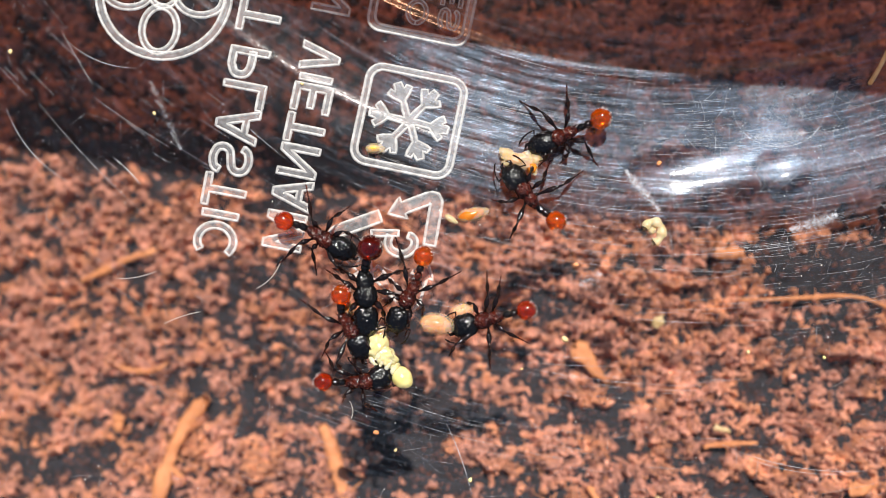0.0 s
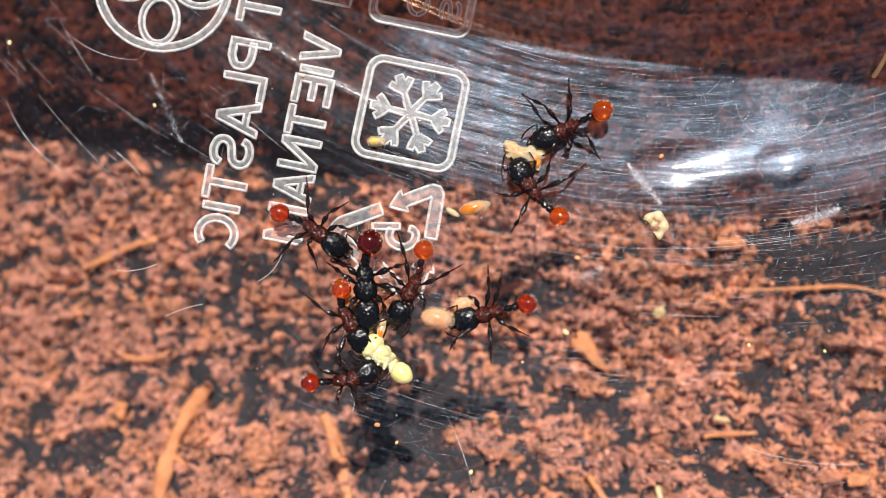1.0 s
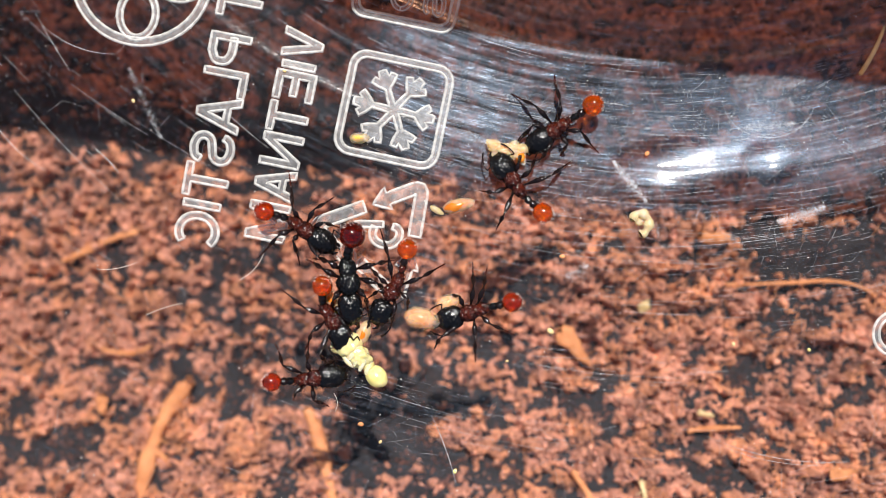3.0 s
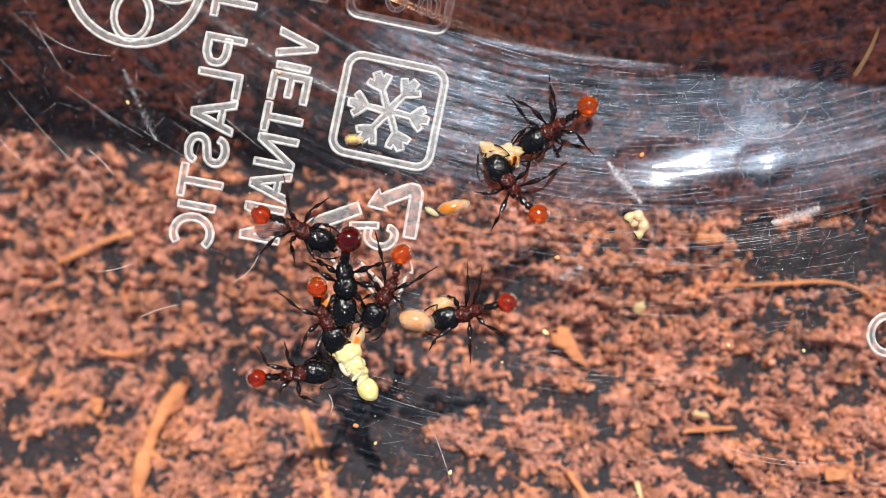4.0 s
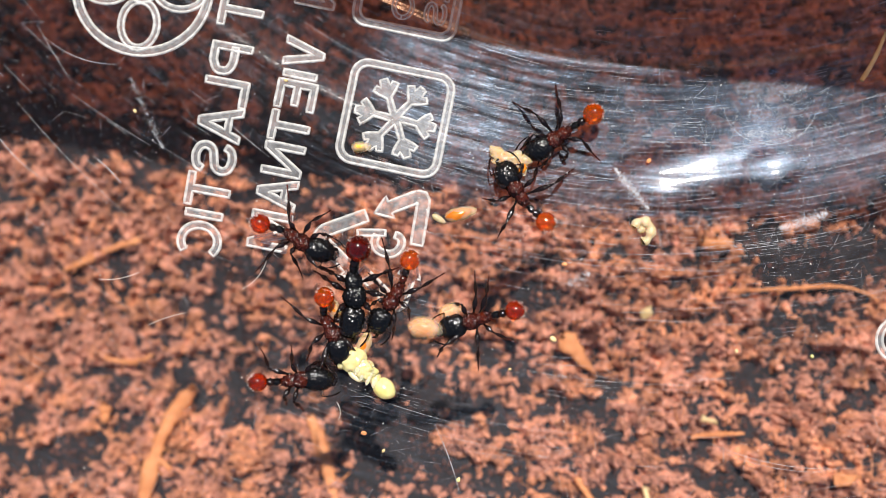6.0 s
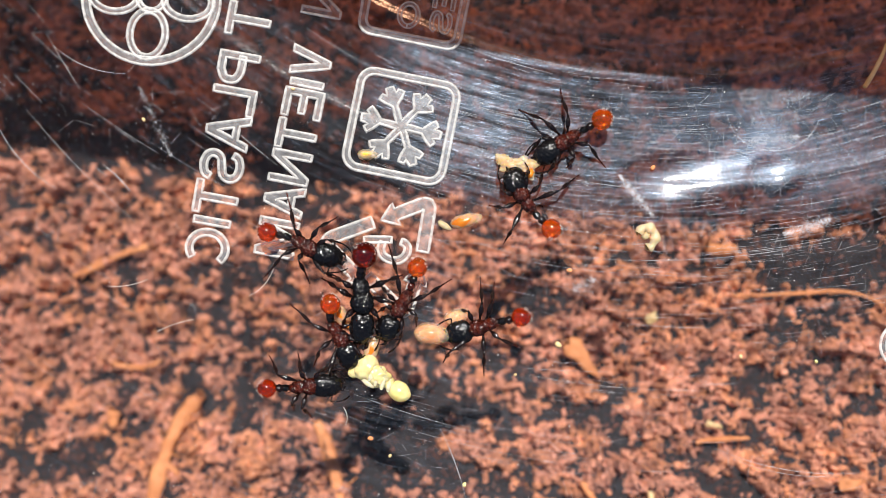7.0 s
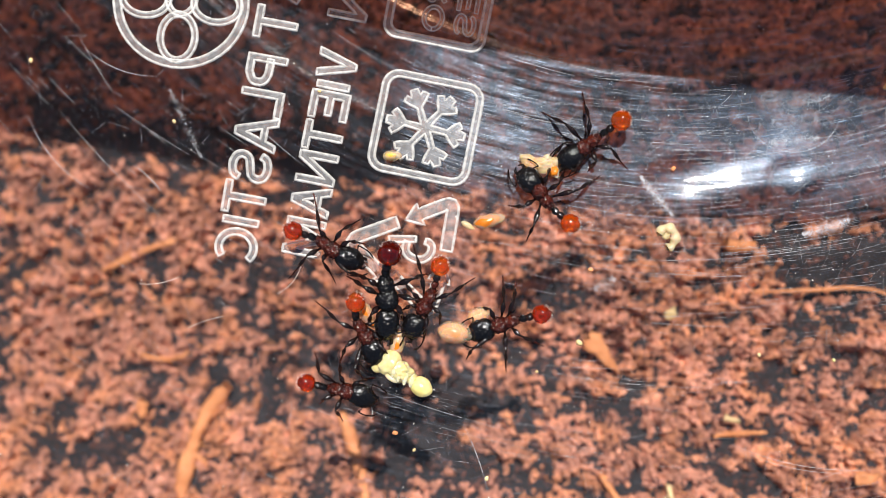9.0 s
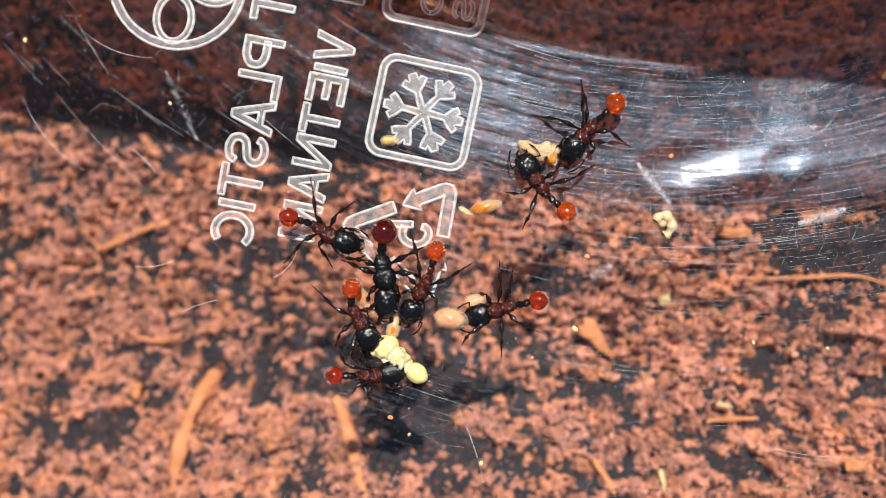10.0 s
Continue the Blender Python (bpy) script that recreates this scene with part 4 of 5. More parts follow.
def ant_leg(ant, spec, k):
    """Thigh, shin and foot; the thigh turns on the body."""
    name, yaw, d1, turn, d2 = spec
    hx, hy = HIPS[name[0]]
    hip = Vector((hx * k, hy * k * (1 if name[1] == "L" else -1), 0.82 * k))
    bm = bmesh.new()
    knee = Vector((d1, 0, 0.52 * k))
    tube(bm, bend((0, 0, 0), knee, (0, 0, 0.10), 6), [r * k for r in (0.09, 0.07, 0.11, 0.175, 0.175, 0.10, 0.055)], 8)
    blob(bm, (0, 0, 0), (0.13 * k, 0.11 * k, 0.13 * k), sub=2)
    blob(bm, tuple(knee), (0.075 * k,) * 3, sub=1)
    leg = part("leg", bm, LEG, ant)
    leg.matrix_basis = Matrix.Translation(hip * MM) @ pose(0, 0, 0, 0, 0, yaw)
    c, s = math.cos(radians(turn)), math.sin(radians(turn))
    ankle = knee + Vector((c * d2 * 0.55, s * d2 * 0.55, 0.34 - 1.34 * k))
    toe = knee + Vector((c * d2, s * d2, 0.05 - 1.34 * k))
    bm = bmesh.new()
    tube(bm, bend(knee, ankle, (0, 0, 0.05), 5), [r * k for r in (0.05, 0.065, 0.125, 0.145, 0.105, 0.05)], 8)
    part("shin", bm, LEG, leg)
    bm = bmesh.new()
    pts = bend(ankle, toe, (0, 0, -0.04), 6)
    tube(bm, pts, [r * k for r in (0.045, 0.06, 0.042, 0.052, 0.038, 0.045, 0.03)], 6)
    tube(bm, [pts[-1], pts[-1] + Vector((c * 0.08, s * 0.08, -0.02))], [0.03, 0.012], 5)
    part("foot", bm, RED, leg)
    return leg, hip, math.hypot(knee.x + c * d2, s * d2), math.degrees(math.atan2(s * d2, knee.x + c * d2))


def make_ant(key, shell, ball, ball_r, k, label):
    spec = ANTS[key]
    ant = new("ant")
    ant.empty_display_size = 0.001
    tagged(ant, label, "ant", "ants on the container floor")
    # thorax: narrow behind, shouldered in front
    broad = 1.15 if key == "B" else 1.0
    bm = bmesh.new()
    blob(bm, (0.38 * k, 0, 1.08 * k), (0.66 * k, 0.54 * k * broad, 0.48 * k), rough=0.10, freq=4, sub=5, fine=0.26, fine_freq=8)
    blob(bm, (-0.35 * k, 0, 1.04 * k), (0.66 * k, 0.40 * k * broad, 0.40 * k), rough=0.10, freq=4, sub=5, fine=0.28, fine_freq=8)
    blob(bm, (-0.85 * k, 0, 0.98 * k), (0.30 * k, 0.26 * k, 0.28 * k), rough=0.1)
    for s in (-1, 1):
        tube(bm, [(-0.82 * k, 0.2 * s * k, 1.18 * k), (-1.12 * k, 0.26 * s * k, 1.42 * k)], [0.06 * k, 0.015], 6)
        for hx, hy in HIPS.values():
            blob(bm, (hx * k, hy * s * 0.8 * k, 0.8 * k), (0.17 * k, 0.16 * k, 0.2 * k), sub=2)
    part("thorax", bm, shell, ant)
    # waist of two knots
    g = Vector((spec["gaster"][0], spec["gaster"][1], 1.72 * k))
    w0 = Vector((-0.95 * k, 0, 1.0 * k))
    d = (g - w0)
    flat = Vector((d.x, d.y, 0)).normalized()
    w1 = g - flat * ball_r * 0.92 - Vector((0, 0, 0.12))
    bm = bmesh.new()
    mid = w0.lerp(w1, 0.55)
    tube(bm, [w0, w0.lerp(w1, 0.25), w0.lerp(w1, 0.4), mid], [0.19 * k, 0.16 * k, 0.20 * k, 0.14 * k], 10)
    blob(bm, tuple(w0.lerp(w1, 0.36) + Vector((0, 0, 0.05))), (0.30 * k, 0.24 * k, 0.27 * k), rough=0.15, fine=0.2, fine_freq=5)
    waist = part("waist", bm, BLACK if key != "C" else RED, ant)
    bm = bmesh.new()
    tube(bm, [mid, w0.lerp(w1, 0.75), w1], [0.14 * k, 0.18 * k, 0.13 * k], 10)
    blob(bm, tuple(w0.lerp(w1, 0.78)), (0.30 * k, 0.25 * k, 0.27 * k), rough=0.12, fine=0.2, fine_freq=5)
    part("second_knot", bm, LEG, waist)
    bm = bmesh.new()
    tilt = math.degrees(math.atan2(flat.y, flat.x))
    for v in blob(bm, (0, 0, 0), (ball_r * 1.06, ball_r, ball_r * 0.97), rough=0.015, sub=4):
        if v.co.x > ball_r * 0.45:
            q = (v.co.x - ball_r * 0.45) / ball_r
            v.co.y *= 1 - 0.16 * q
            v.co.z *= 1 - 0.16 * q
        elif v.co.x < -ball_r * 0.6:
            v.co.x = -ball_r * 0.6 + (v.co.x + ball_r * 0.6) * 0.9
    bmesh.ops.transform(bm, matrix=pose(*g, 0, -14, tilt), verts=bm.verts)
    part("gaster", bm, ball, waist, "glossy bead-like red gaster")
    bm = bmesh.new()
    r2 = random.Random(ord(key))
    for i in range(46):
        a = r2.uniform(0, 2 * math.pi)
        u = r2.uniform(0.4, 0.99)
        q = math.sqrt(1 - u * u)
        n = Vector((u, q * math.cos(a), q * math.sin(a)))
        if n.z > 0.55:
            n = Vector((u, q * math.copysign(0.83, math.cos(a)), q * 0.55)).normalized()
        n = (pose(0, 0, 0, 0, -14, tilt) @ n)
        p = g + n * ball_r * 1.0
        tube(bm, [p, p + n * r2.uniform(0.10, 0.18)], [0.007, 0.003], 4)
    part("bristles", bm, BRISTLE, waist, "short pale bristles")
    # head
    neck = Vector((0.92 * k, 0, 0.98 * k))
    reach = max(0.55, spec["head"] - 0.92 * k)
    bm = bmesh.new()
    hw = (0.70 if key == "B" else 0.82) * k
    long = 1.0 if key in "AHE" else 0.88
    for v in blob(bm, (reach, 0, 0), (long * k, hw * 0.94, 0.54 * k), rough=0.05, freq=5, sub=5, square=2.2 if key in "AHE" else 2.7, fine=0.09, fine_freq=13):
        f = (v.co.x - reach) / (long * k)
        if f < 0:
            v.co.y *= 1 + 0.14 * f * f
            if f < -0.55:
                v.co.x += 0.20 * k * (1 - min(1, abs(v.co.y) / (0.45 * hw))) * (-f - 0.55)
        else:
            v.co.y *= 1 - 0.22 * f * f
        v.co.z -= 0.18 * k * (f + 0.3)
    tube(bm, [(-0.12, 0, 0.02), (0.12, 0, 0.04), (reach - 0.7 * k, 0, 0.0)], [0.2 * k, 0.16 * k, 0.25 * k], 10)
    head = part("head", bm, BLACK, ant, "broad glossy black head")
    head.matrix_basis = Matrix.Translation(neck * MM)
    for s in (-1, 1):
        bm = bmesh.new()
        blob(bm, (reach + 0.06 * k, s * hw * 0.9, 0.04), (0.14 * k, 0.07 * k, 0.11 * k), sub=2)
        part("eye", bm, EYE, head)
        bm = bmesh.new()
        x = reach + 0.72 * k
        tube(bm, [(x, s * 0.30 * k, -0.25 * k), (x + 0.30 * k, s * 0.34 * k, -0.32 * k), (x + 0.48 * k, s * 0.10 * k, -0.36 * k)],
             [0.13 * k, 0.11 * k, 0.03 * k], 8, 0.6)
        part("mandible", bm, LEG, head)
        bm = bmesh.new()
        elbow = Vector((reach + 0.25 * k, s * 1.05 * k, 0.12 * k))
        tube(bm, [(reach + 0.42 * k, s * 0.30 * k, 0.05 * k), (reach + 0.36 * k, s * 0.7 * k, 0.2 * k), elbow], [0.05 * k, 0.04 * k, 0.05 * k], 6)
        tube(bm, bend(elbow, (reach + 1.45 * k, s * (0.8 if key in "CE" else 0.55) * k, -0.6 * k), (0.1, s * 0.12, 0.1), 6), [r * k for r in (0.035, 0.045, 0.04, 0.05, 0.055, 0.06, 0.03)], 6)
        part("antenna", bm, LEG, head)
    legs = [ant_leg(ant, s, k) for s in spec["legs"]]
    MADE[key] = (ant, head, neck, legs, k)
    return ant


make_ant("A", RED, RUST, 0.64, 1.0, "small worker ant, dark red and black, standing over raised letters")
make_ant("B", BLACK, GARNET, 0.84, 1.22, "larger black ant with dark garnet bead abdomen, amid the cluster")
make_ant("C", RED, AMBER, 0.66, 1.0, "small worker ant, red thorax, beside the larger black ant")
make_ant("D", RED, AMBER, 0.66, 1.0, "small worker ant, red thorax, gripping the yellow pupa")
make_ant("E", RED, RUST, 0.60, 1.0, "small worker ant that wanders beside the yellow pupa")
make_ant("F", RED, RUST, 0.64, 1.0, "small worker ant, red thorax, holding a pale plump larva")
make_ant("G", RED, AMBER, 0.66, 1.0, "small worker ant, red thorax, biting a pale shrivelled pupa")
make_ant("H", RED, AMBER, 0.70, 1.0, "small worker ant, bright amber abdomen, tugging a pale shrivelled pupa")

# ---- brood and crumbs on the floor ----


def brood(name, x, y, turn, label, category="pupa", group="ant brood"):
    ob = new(name)
    ob.empty_display_size = 0.001
    ob.matrix_world = pose(x * MM, y * MM, sheet_z(x, y) * MM, 0, 0, turn)
    return tagged(ob, label, category, group)


def yellow_pupa():
    """Its round end lies at the origin, the folded body behind it."""
    ob = brood("ant_pupa", -2.9, -8.6, -42, "large cream ant pupa with a yellow round end")
    bm = bmesh.new()
    for v in blob(bm, (0, 0, 0.74), (0.80, 0.67, 0.70), rough=0.05, sub=4):
        v.co.y *= 1 - 0.10 * max(0, v.co.x)
    part("round_end", bm, YELLOW, ob, "smooth yellow round end")
    bm = bmesh.new()
    blob(bm, (-0.86, 0.06, 0.7), (0.42, 0.44, 0.5), rough=0.16, freq=3)
    part("waist", bm, CREAM, ob)
    bm = bmesh.new()
    blob(bm, (-1.72, 0.06, 0.80), (0.82, 0.66, 0.66), rough=0.26, freq=2.6, sub=4)
    blob(bm, (-1.45, 0.34, 1.02), (0.55, 0.30, 0.28), (0, 0, 25), rough=0.14)
    part("thorax", bm, CREAM, ob)
    bm = bmesh.new()
    blob(bm, (-2.70, 0.08, 0.76), (0.72, 0.86, 0.58), (0, 0, 20), rough=0.22, freq=2.0, sub=4, square=3)
    blob(bm, (-3.12, -0.62, 0.52), (0.56, 0.40, 0.34), (0, 0, 38), rough=0.16)
    part("head", bm, CREAM, ob)
    # legs and feelers folded across the body, side by side
    for x, y, ln, a, z in ((-0.62, -0.40, 0.95, 112, 1.02), (-1.08, -0.52, 1.25, 110, 1.14), (-1.56, -0.56, 1.30, 106, 1.18), (-2.06, -0.50, 1.10, 102, 1.12),
                           (-1.4, -0.60, 1.2, 184, 0.8)):
        bm = bmesh.new()
        c, s = math.cos(radians(a)), math.sin(radians(a))
        tube(bm, bend((x, y, z), (x + c * ln, y + s * ln, z - 0.12), (0, 0.08 * (1 if y > 0 else -1), 0.14), 7), [0.08, 0.14, 0.17, 0.18, 0.19, 0.17, 0.14, 0.07], 10, 0.75)
        part("folded_leg", bm, PALE_LIMB, ob)
    return ob


def egg_pupa(x, y, turn, length, width, label, gut=0.34, see=CASE, core=OCHRE):
    """A plump translucent grub with an ochre core."""
    ob = brood("ant_larva", x, y, turn, label, "larva")
    bm = bmesh.new()
    for v in blob(bm, (0, 0, width / 2), (length / 2, width / 2, width / 2), rough=0.04, sub=4):
        f = v.co.x / (length / 2)
        v.co.y *= 1 - 0.16 * f + 0.03 * math.sin(9 * f)
        v.co.z = width / 2 + (v.co.z - width / 2) * (1 - 0.10 * f)
    part("skin", bm, see, ob)
    if gut:
        bm = bmesh.new()
        blob(bm, (-length * 0.08, 0, width * 0.535), (length * gut, width * gut * 1.05, width * 0.50), rough=0.12)
        part("gut", bm, core, ob, "darker gut seen through the skin")
    return ob


def shrivelled_pupa(x, y, turn, label):
    """Creamy pupa with pointed lobes and an orange-brown centre."""
    ob = brood("ant_pupa", x, y, turn, label)
    bm = bmesh.new()
    blob(bm, (0.0, -0.05, 0.5), (1.3, 0.55, 0.46), rough=0.35, freq=2.2, sub=4)
    part("body", bm, TAN_FLESH, ob)
    for px, py, a, ln, r in ((-0.75, 0.15, 152, 0.85, 0.42), (0.35, 0.15, 70, 0.55, 0.4), (0.8, 0.1, 15, 0.6, 0.42), (0.75, -0.2, -62, 0.75, 0.36)):
        bm = bmesh.new()
        c, s = math.cos(radians(a)), math.sin(radians(a))
        tube(bm, bend((px, py, 0.5), (px + c * ln, py + s * ln, 0.5), (0, 0, 0.12), 6), [r * q for q in (0.95, 1.0, 0.98, 0.9, 0.75, 0.55, 0.28)], 14, 0.75)
        for v in bm.verts:
            v.co += noise.noise_vector(v.co * 2.3) * 0.09
        part("lobe", bm, TAN_FLESH, ob)
    bm = bmesh.new()
    blob(bm, (0.85, -0.42, 0.56), (0.36, 0.44, 0.36), rough=0.3)
    blob(bm, (-0.45, 0.0, 0.56), (0.55, 0.30, 0.34), rough=0.3)
    part("core", bm, OCHRE, ob, "orange-brown core")
    return ob


PUPA = yellow_pupa()
LARVA_F = egg_pupa(-0.25, -5.1, -8, 2.6, 1.5, "plump pale pink larva held by an ant", 0.40, PALE, PINK_GUT)
LARVA_F2 = egg_pupa(1.3, -4.0, 20, 1.9, 1.1, "small pale pink larva beside a larger one", 0.38, PALE, PINK_GUT)
PUPA_GH = shrivelled_pupa(5.3, 6.0, -8, "pale shrivelled pupa tugged by two ants")
egg_pupa(2.0, 2.42, 14, 2.25, 0.95, "pale oval pupa case with orange core on the floor", 0.41)
egg_pupa(0.52, 2.1, -32, 1.05, 0.42, "thin white sliver beside the oval pupa case", 0, WAX)
egg_pupa(-4.6, 6.9, 2, 1.35, 0.75, "small amber and cream pupa on the raised square", 0.3, CASE, AMBER_CORE)
LARVA_D = egg_pupa(-6.45, -3.9, -60, 1.7, 0.95, "pale translucent larva tucked between the ants")
LARVA_D2 = egg_pupa(-6.0, -4.6, -40, 1.0, 0.75, "small pale larva tucked between the ants")
LARVA_C = egg_pupa(-4.35, -6.0, 75, 1.7, 0.95, "ochre translucent pupa case between two heads", 0.36, TAN_FLESH)

crumb = brood("food_crumb", 14.1, 1.2, 20, "curled cream food crumb on the floor", "crumb", "crumbs")
bm = bmesh.new()
spine = curve_through([(-0.45, 0.45, 0.32), (-0.1, 0.66, 0.36), (0.3, 0.55, 0.4), (0.52, 0.15, 0.42), (0.45, -0.3, 0.4), (0.12, -0.62, 0.36), (-0.2, -0.72, 0.3)], 0)
tube(bm, spine, [0.34 + 0.07 * math.sin(i * 0.9) - 0.16 * abs(i / (len(spine) - 1) - 0.5) for i in range(len(spine))], 14)
for v in bm.verts:
    v.co += noise.noise_vector(v.co * 2.6) * 0.07
blob(bm, (-0.05, 0.12, 0.3), (0.3, 0.26, 0.28), rough=0.2)
part("curl", bm, WAX, crumb)

for x, y, r, m in ((1.7, -15.4, 0.17, YELLOW), (8.1, -6.0, 0.26, STRAW), (14.7, 5.9, 0.2, FIBRE), (8.9, -1.0, 0.2, FIBRE), (-3.3, -13.4, 0.14, STRAW), (-4.6, -12.2, 0.2, FIBRE),
                   (20.4, -6.9, 0.16, STRAW), (5.2, -8.0, 0.12, STRAW), (25.5, -7.3, 0.14, YELLOW), (-29.4, 13.65, 0.19, STRAW), (-19.6, 9.4, 0.16, STRAW), (-9.6, 11.4, 0.14, STRAW)):
    bm = bmesh.new()
    z = sheet_z(x, y)
    blob(bm, (x, y, z + r * 0.6), (r, r * 0.75, r * 0.65), (0, 0, x * 40), rough=0.3, freq=2, sub=2)
    tagged(part("crumb", bm, m), "tiny tan crumb on the clear floor", "crumb", "crumbs")

bm = bmesh.new()
tube(bm, bend((29.0, 11.2, sheet_z(29.0, 11.2) + 0.16), (30.6, 14.4, sheet_z(30.6, 14.4) + 0.16), (0.1, -0.05, 0.05), 8), [0.15, 0.17, 0.16, 0.15, 0.16, 0.15, 0.13, 0.12, 0.08], 8, 0.7)
tagged(part("straw", bm, STRAW), "straight pale straw splinter on the clear floor", "straw")

for p, q, bow, label in (((-12.65, -2.5, 0), (-10.97, -0.53, 0), (0.25, -0.2, 0.25), "white curved hair beside an ant"),
                         ((-22.2, -1.75, 0), (-19.4, -1.3, 0), (0, -0.2, 0.2), "white hair lying on the floor"),
                         ((-18.9, -4.85, 0), (-16.4, -4.05, 0), (0, 0.1, 0.1), "white hair lying on the floor"),
                         ((-6.4, -10.1, 0), (-6.3, -11.3, 0), (0.2, 0, 0.15), "short white hair on the floor")):
    bm = bmesh.new()
    a, b = Vector(p), Vector(q)
    a.z, b.z = sheet_z(a.x, a.y) + 0.05, sheet_z(b.x, b.y) + 0.05
    tube(bm, bend(a, b, bow, 10), [0.014] * 10 + [0.006], 6)
    tagged(part("hair", bm, BRISTLE), label, "hair", "hairs")

bm = bmesh.new()
for i in range(2400):
    x, y = (rng.uniform(-33, 33), rng.uniform(-19, 19)) if i < 1700 else (rng.gauss(14, 11), rng.gauss(6, 4.5))
    r = 0.011 + 0.030 * rng.random() ** 6
    blob(bm, (x, y, sheet_z(x, y) + r * 0.5), (r * rng.uniform(0.8, 2.0), r, r * 0.6), (0, 0, rng.uniform(0, 180)), sub=1)
tagged(part("dust", bm, BRISTLE), "scattered specks of pale dust on the clear floor", "dust", kind="stuff")

# ---- what moves ----


def slide(ob, rows, z=0.0):
    walk(ob, [(t, pose(x * MM, y * MM, (sheet_z(x, y) + z) * MM, 0, 0, a)) for t, x, y, a in rows])


def go(key, rows):
    """An ant's way, its head's turns, and its legs, whose feet stay put until the body has moved on."""
    ant, head, neck, legs, k = MADE[key]
    rows = sorted(rows)
    walk(ant, [(t, pose(x * MM, y * MM, sheet_z(x, y) * MM, 0, 0, a)) for t, x, y, a, h in rows])
    walk(head, [(t, pose(neck.x * MM, neck.y * MM, neck.z * MM, 0, 2 * math.sin(3 * t + x), h)) for t, x, y, a, h in rows])
    for n, (leg, hip, reach, side) in enumerate(legs):
        rest = math.degrees(leg.matrix_basis.to_euler().z)
        held, keys = None, []
        for t, x, y, a, h in rows:
            m = pose(x, y, 0, 0, 0, a)
            base = m @ Vector((hip.x, hip.y, 0))
            way = radians(a + rest + side)
            free = base + Vector((math.cos(way), math.sin(way), 0)) * reach
            if held is None or (held - free).length > 0.7 + 0.12 * n:
                held = free
            d = held - base
            turn = math.degrees(math.atan2(d.y, d.x)) - (a + rest + side)
            turn = (turn + 180) % 360 - 180
            keys.append((t, Matrix.Translation(hip * MM) @ pose(0, 0, 0, 0, 0, rest + max(-22, min(22, turn)))))
        walk(leg, keys)


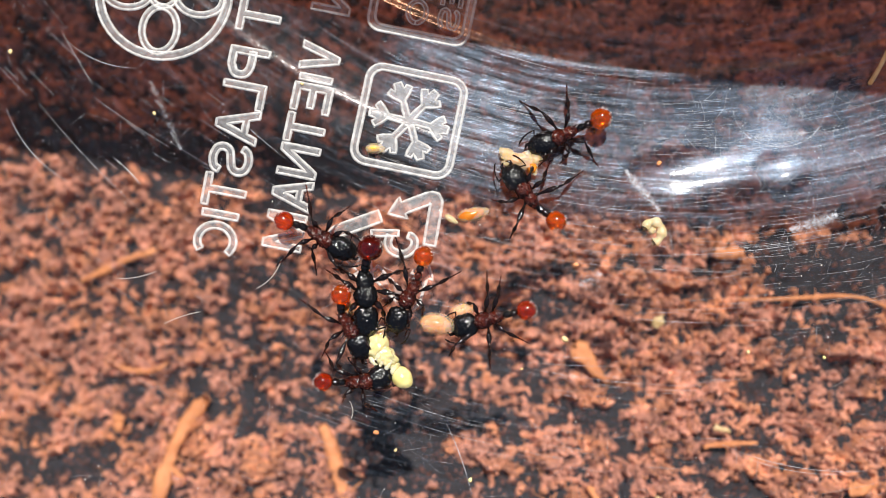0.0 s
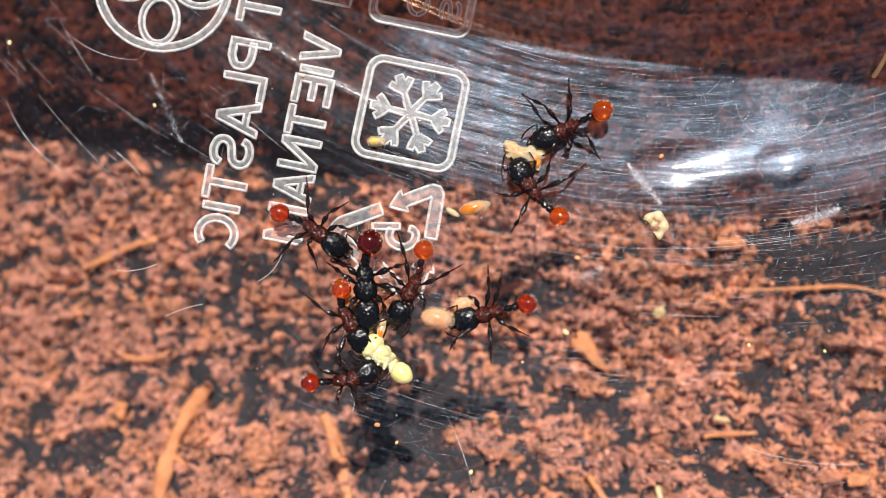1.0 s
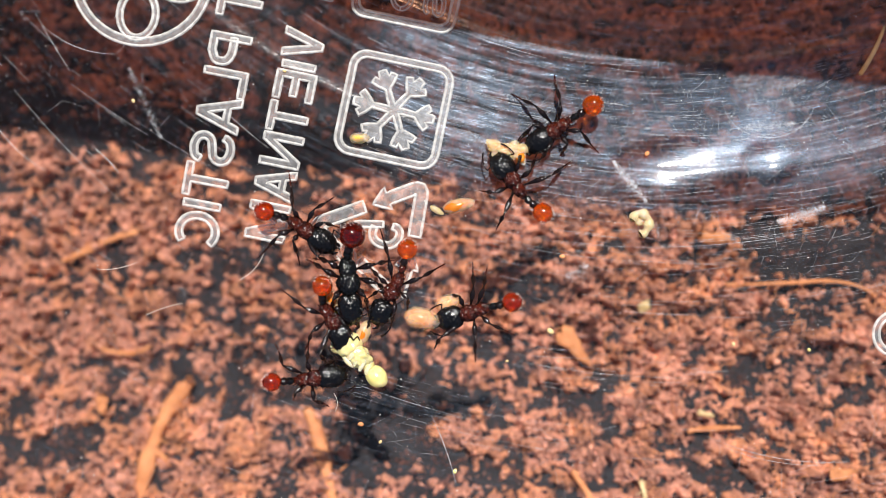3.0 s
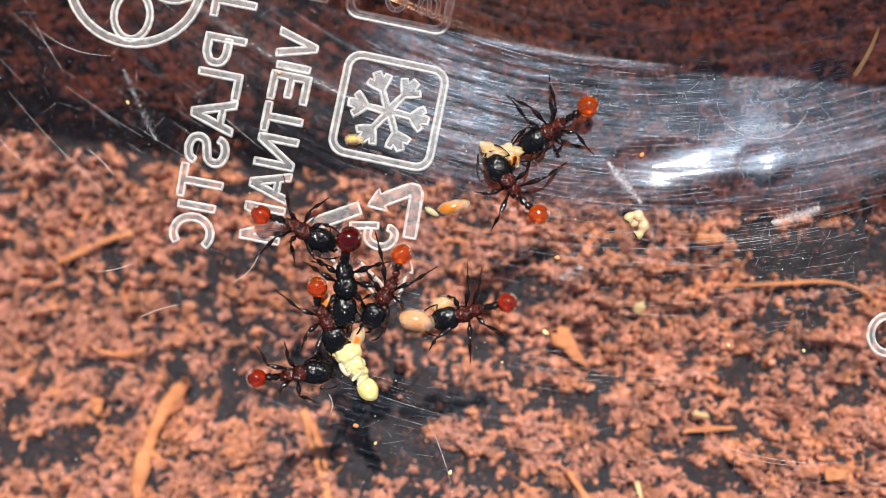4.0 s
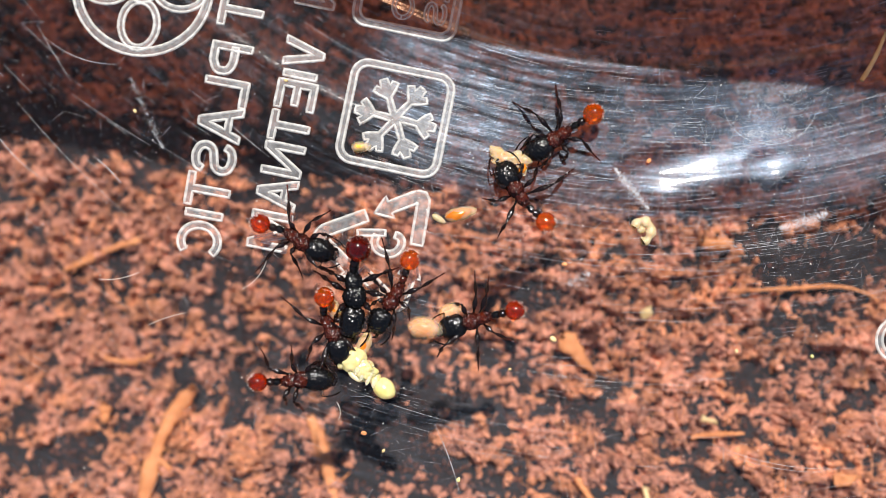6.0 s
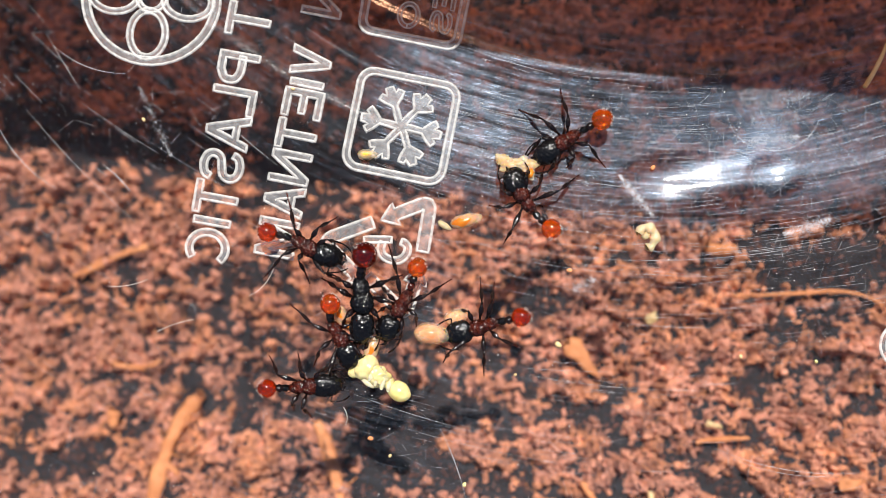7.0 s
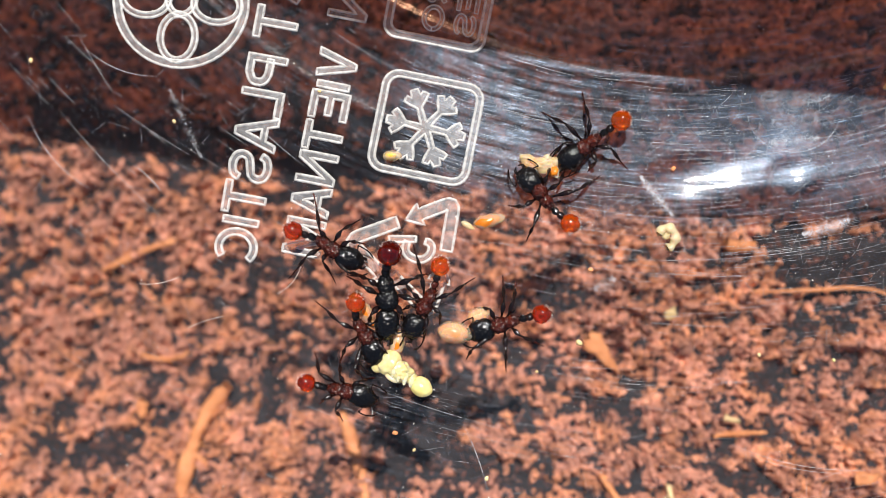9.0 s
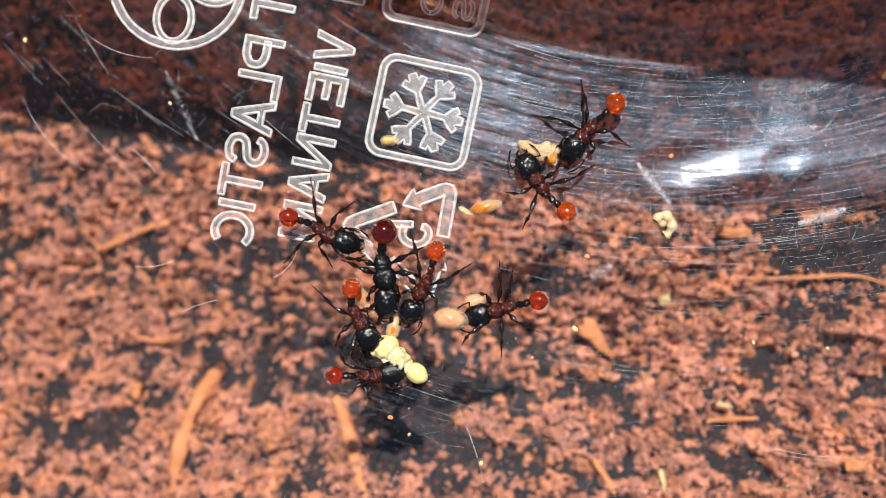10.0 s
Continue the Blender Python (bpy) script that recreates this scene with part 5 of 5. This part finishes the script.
def motions():
    go("A", [
        (0, -8.19, 0.93, -35, 13), (0.5, -8.43, 0.84, -37, 12), (1, -8.62, 0.88, -38, 5), (1.5, -8.58, 0.92, -38, 7),
        (2, -8.52, 0.99, -36, 5), (2.5, -8.48, 0.98, -36, 3), (4, -8.19, 1.00, -32, 9), (4.5, -8.48, 0.94, -31, 28),
        (5, -8.44, 0.89, -30, 27), (5.5, -8.77, 0.79, -36, 19), (7, -8.75, 0.85, -32, 18), (7.5, -8.83, 0.78, -34, 9),
        (8, -8.76, 0.62, -37, -1), (8.5, -8.78, 0.63, -37, 6), (9, -8.95, 0.73, -37, 16), (9.5, -9.05, 0.63, -37, 22),
        (10, -8.98, 0.67, -35, 22),
    ])
    go("B", [
        (0, -5.20, -2.55, -87, -4), (0.5, -5.31, -2.64, -88, 2), (1, -5.28, -2.59, -87, 1), (1.5, -5.25, -2.37, -86, 0),
        (2, -5.27, -2.27, -86, -2), (2.5, -5.36, -2.22, -87, 5), (4, -5.16, -2.39, -86, -13), (4.5, -5.16, -2.53, -87, -13),
        (5, -5.05, -2.18, -86, -20), (5.5, -5.08, -2.51, -87, -20), (7, -5.00, -2.50, -85, -11), (7.5, -5.01, -2.40, -85, -13),
        (8, -5.07, -2.47, -85, -12), (8.5, -5.02, -2.54, -85, -12), (9, -5.01, -2.41, -85, -11), (9.5, -5.00, -2.19, -85, -9),
        (10, -4.96, -1.97, -81, -11),
    ])
    go("C", [
        (0, -2.26, -2.90, -119, 6), (0.5, -2.30, -2.94, -119, 4), (1, -2.22, -2.94, -117, 0), (1.5, -2.15, -2.88, -116, -1),
        (2, -2.20, -2.85, -117, 0), (2.5, -2.22, -2.86, -117, -3), (4, -2.41, -3.15, -120, -1), (4.5, -2.36, -3.06, -120, -0),
        (5, -2.46, -3.07, -121, -1), (5.5, -2.52, -2.99, -123, 3), (7, -2.34, -3.07, -122, 2), (7.5, -2.40, -3.07, -122, 3),
        (8, -2.39, -3.06, -123, 3), (8.5, -2.35, -3.04, -123, 4), (9, -2.33, -3.06, -120, 2), (9.5, -2.30, -3.12, -118, 2),
        (10, -2.32, -3.05, -118, 2),
    ])
    go("D", [
        (0, -6.35, -4.97, -59, -5), (0.5, -6.47, -5.01, -61, -3), (1, -6.43, -5.01, -60, -3), (1.5, -6.47, -5.01, -58, 1),
        (2, -6.49, -4.95, -57, 0), (2.5, -6.51, -4.91, -58, -2), (4, -6.52, -4.85, -59, -22), (4.5, -6.52, -4.87, -59, -20),
        (5, -6.64, -4.94, -62, -25), (5.5, -6.70, -5.02, -64, -19), (7, -6.62, -5.05, -59, -14), (7.5, -6.65, -5.06, -61, -11),
        (8, -6.60, -5.05, -57, -10), (8.5, -6.60, -5.06, -59, -10), (9, -6.65, -5.05, -59, -14), (9.5, -6.67, -5.12, -59, -14),
        (10, -6.74, -5.14, -61, -8),
    ])
    go("E", [
        (0, -5.55, -8.69, 3, 33), (0.5, -6.49, -8.99, 8, 26), (1, -6.50, -9.00, 8, 33), (1.5, -6.41, -8.93, 8, 16),
        (2, -6.38, -8.91, 8, 22), (2.5, -6.64, -8.80, 12, 15), (2.7, -7.21, -9.06, 7, 4), (4, -8.51, -8.59, 8, -10),
        (4.5, -8.93, -8.78, -13, -20), (5, -9.08, -8.50, 1, -4), (5.5, -9.03, -8.45, 5, -11), (7, -8.86, -8.53, 4, -4),
        (7.5, -9.02, -8.50, 3, -9), (8, -9.04, -8.45, -2, -31), (8.5, -8.73, -8.53, -4, -42), (8.9, -8.27, -8.98, -12, -29),
        (9.2, -7.65, -9.19, -8, 5), (9.4, -6.68, -9.38, -10, 6), (9.6, -6.16, -9.47, -8, 5), (9.8, -6.01, -9.21, -1, 5),
        (10, -5.89, -9.09, 2, 11),
    ])
    go("F", [
        (0, 2.92, -4.59, -165, 1), (0.5, 2.90, -4.63, -164, -1), (1, 2.91, -4.63, -164, -2), (1.5, 2.92, -4.57, -165, 1),
        (2, 2.89, -4.58, -164, 0), (2.5, 2.92, -4.59, -164, -1), (4, 2.96, -4.55, -163, -4), (4.5, 2.94, -4.57, -164, -12),
        (5, 2.95, -4.59, -164, -5), (5.5, 2.94, -4.58, -164, -0), (7, 3.01, -4.62, -164, -3), (7.5, 2.98, -4.63, -162, -7),
        (8, 2.96, -4.57, -165, 1), (8.5, 2.95, -4.61, -164, 0), (9, 2.95, -4.56, -163, -0), (9.5, 2.98, -4.53, -164, 1),
        (10, 2.98, -4.52, -164, 1),
    ])
    go("G", [
        (0, 5.56, 3.69, 128, -7), (0.5, 5.71, 3.63, 125, -3), (1, 5.75, 3.60, 126, -19), (1.5, 5.68, 3.76, 125, -5),
        (2, 5.70, 3.76, 125, -1), (2.5, 5.66, 3.80, 125, -3), (4, 5.72, 3.79, 125, -2), (4.5, 5.58, 3.56, 131, 2),
        (5, 5.72, 3.67, 129, -9), (5.5, 5.73, 3.73, 126, -10), (7, 5.84, 3.76, 123, -22), (7.5, 5.78, 3.84, 123, -20),
        (8, 5.77, 3.83, 123, -17), (8.5, 5.72, 3.84, 125, -15), (9, 5.57, 4.05, 126, 5), (9.5, 5.60, 4.01, 125, -0),
        (10, 5.51, 3.94, 126, -11),
    ])
    go("H", [
        (0, 8.02, 7.67, -156, -5), (0.5, 7.98, 7.56, -153, -13), (1, 8.06, 7.62, -153, -8), (1.5, 8.32, 7.66, -152, 7),
        (2, 8.61, 7.57, -147, 0), (2.5, 8.52, 7.50, -146, 2), (4, 8.52, 7.53, -146, -2), (4.5, 8.50, 7.53, -147, -11),
        (5, 8.47, 7.52, -146, -10), (5.5, 8.42, 7.41, -145, -10), (7, 8.68, 7.69, -149, 5), (7.5, 8.82, 7.80, -148, 1),
        (8, 8.60, 7.63, -147, -3), (8.5, 8.66, 7.65, -147, 4), (9, 8.67, 7.52, -143, -2), (9.5, 8.67, 7.48, -139, 7),
        (10, 8.69, 7.44, -133, 14),
    ])
    slide(PUPA, [
        (0, -2.81, -8.46, -49), (0.5, -2.99, -8.76, -46), (1, -2.92, -8.63, -41), (1.5, -2.89, -8.55, -41),
        (2, -2.90, -8.52, -42), (2.5, -2.94, -8.57, -43), (2.7, -3.20, -8.67, -44), (4, -3.72, -9.67, -60),
        (4.5, -3.75, -9.72, -54), (5, -3.67, -9.82, -52), (5.5, -3.51, -9.44, -48), (7, -2.60, -8.94, -35),
        (7.5, -2.64, -8.77, -35), (8, -2.38, -8.46, -27), (8.5, -2.45, -8.79, -34), (9, -2.73, -8.89, -36),
        (9.5, -2.74, -9.00, -39), (10, -2.74, -8.99, -39),
    ])
    slide(PUPA_GH, [(0, 5.19, 6.08, -8), (0.5, 5.36, 6.10, -14), (1, 5.37, 6.02, -12), (2, 5.29, 6.06, -8), (2.5, 5.29, 6.10, -4), (4, 5.19, 6.01, -4), (5, 5.20, 6.05, -10),
                    (5.5, 5.24, 6.00, -14), (7, 5.42, 6.09, -6), (8, 5.41, 6.15, -6), (9, 5.56, 6.25, -2), (9.5, 5.59, 6.31, 0), (10, 5.61, 6.20, -4)])
    slide(LARVA_F, [(0, -0.34, -4.93, -8), (4, -0.39, -5.09, -10), (7, -0.29, -5.12, -6), (10, -0.31, -5.21, -8)])
    slide(LARVA_C, [(0, -4.30, -5.84, 75), (2.5, -4.35, -5.90, 70), (4, -4.41, -6.19, 66), (5.5, -4.47, -6.15, 66), (7, -4.39, -6.02, 72), (10, -4.34, -5.86, 76)])


motions()
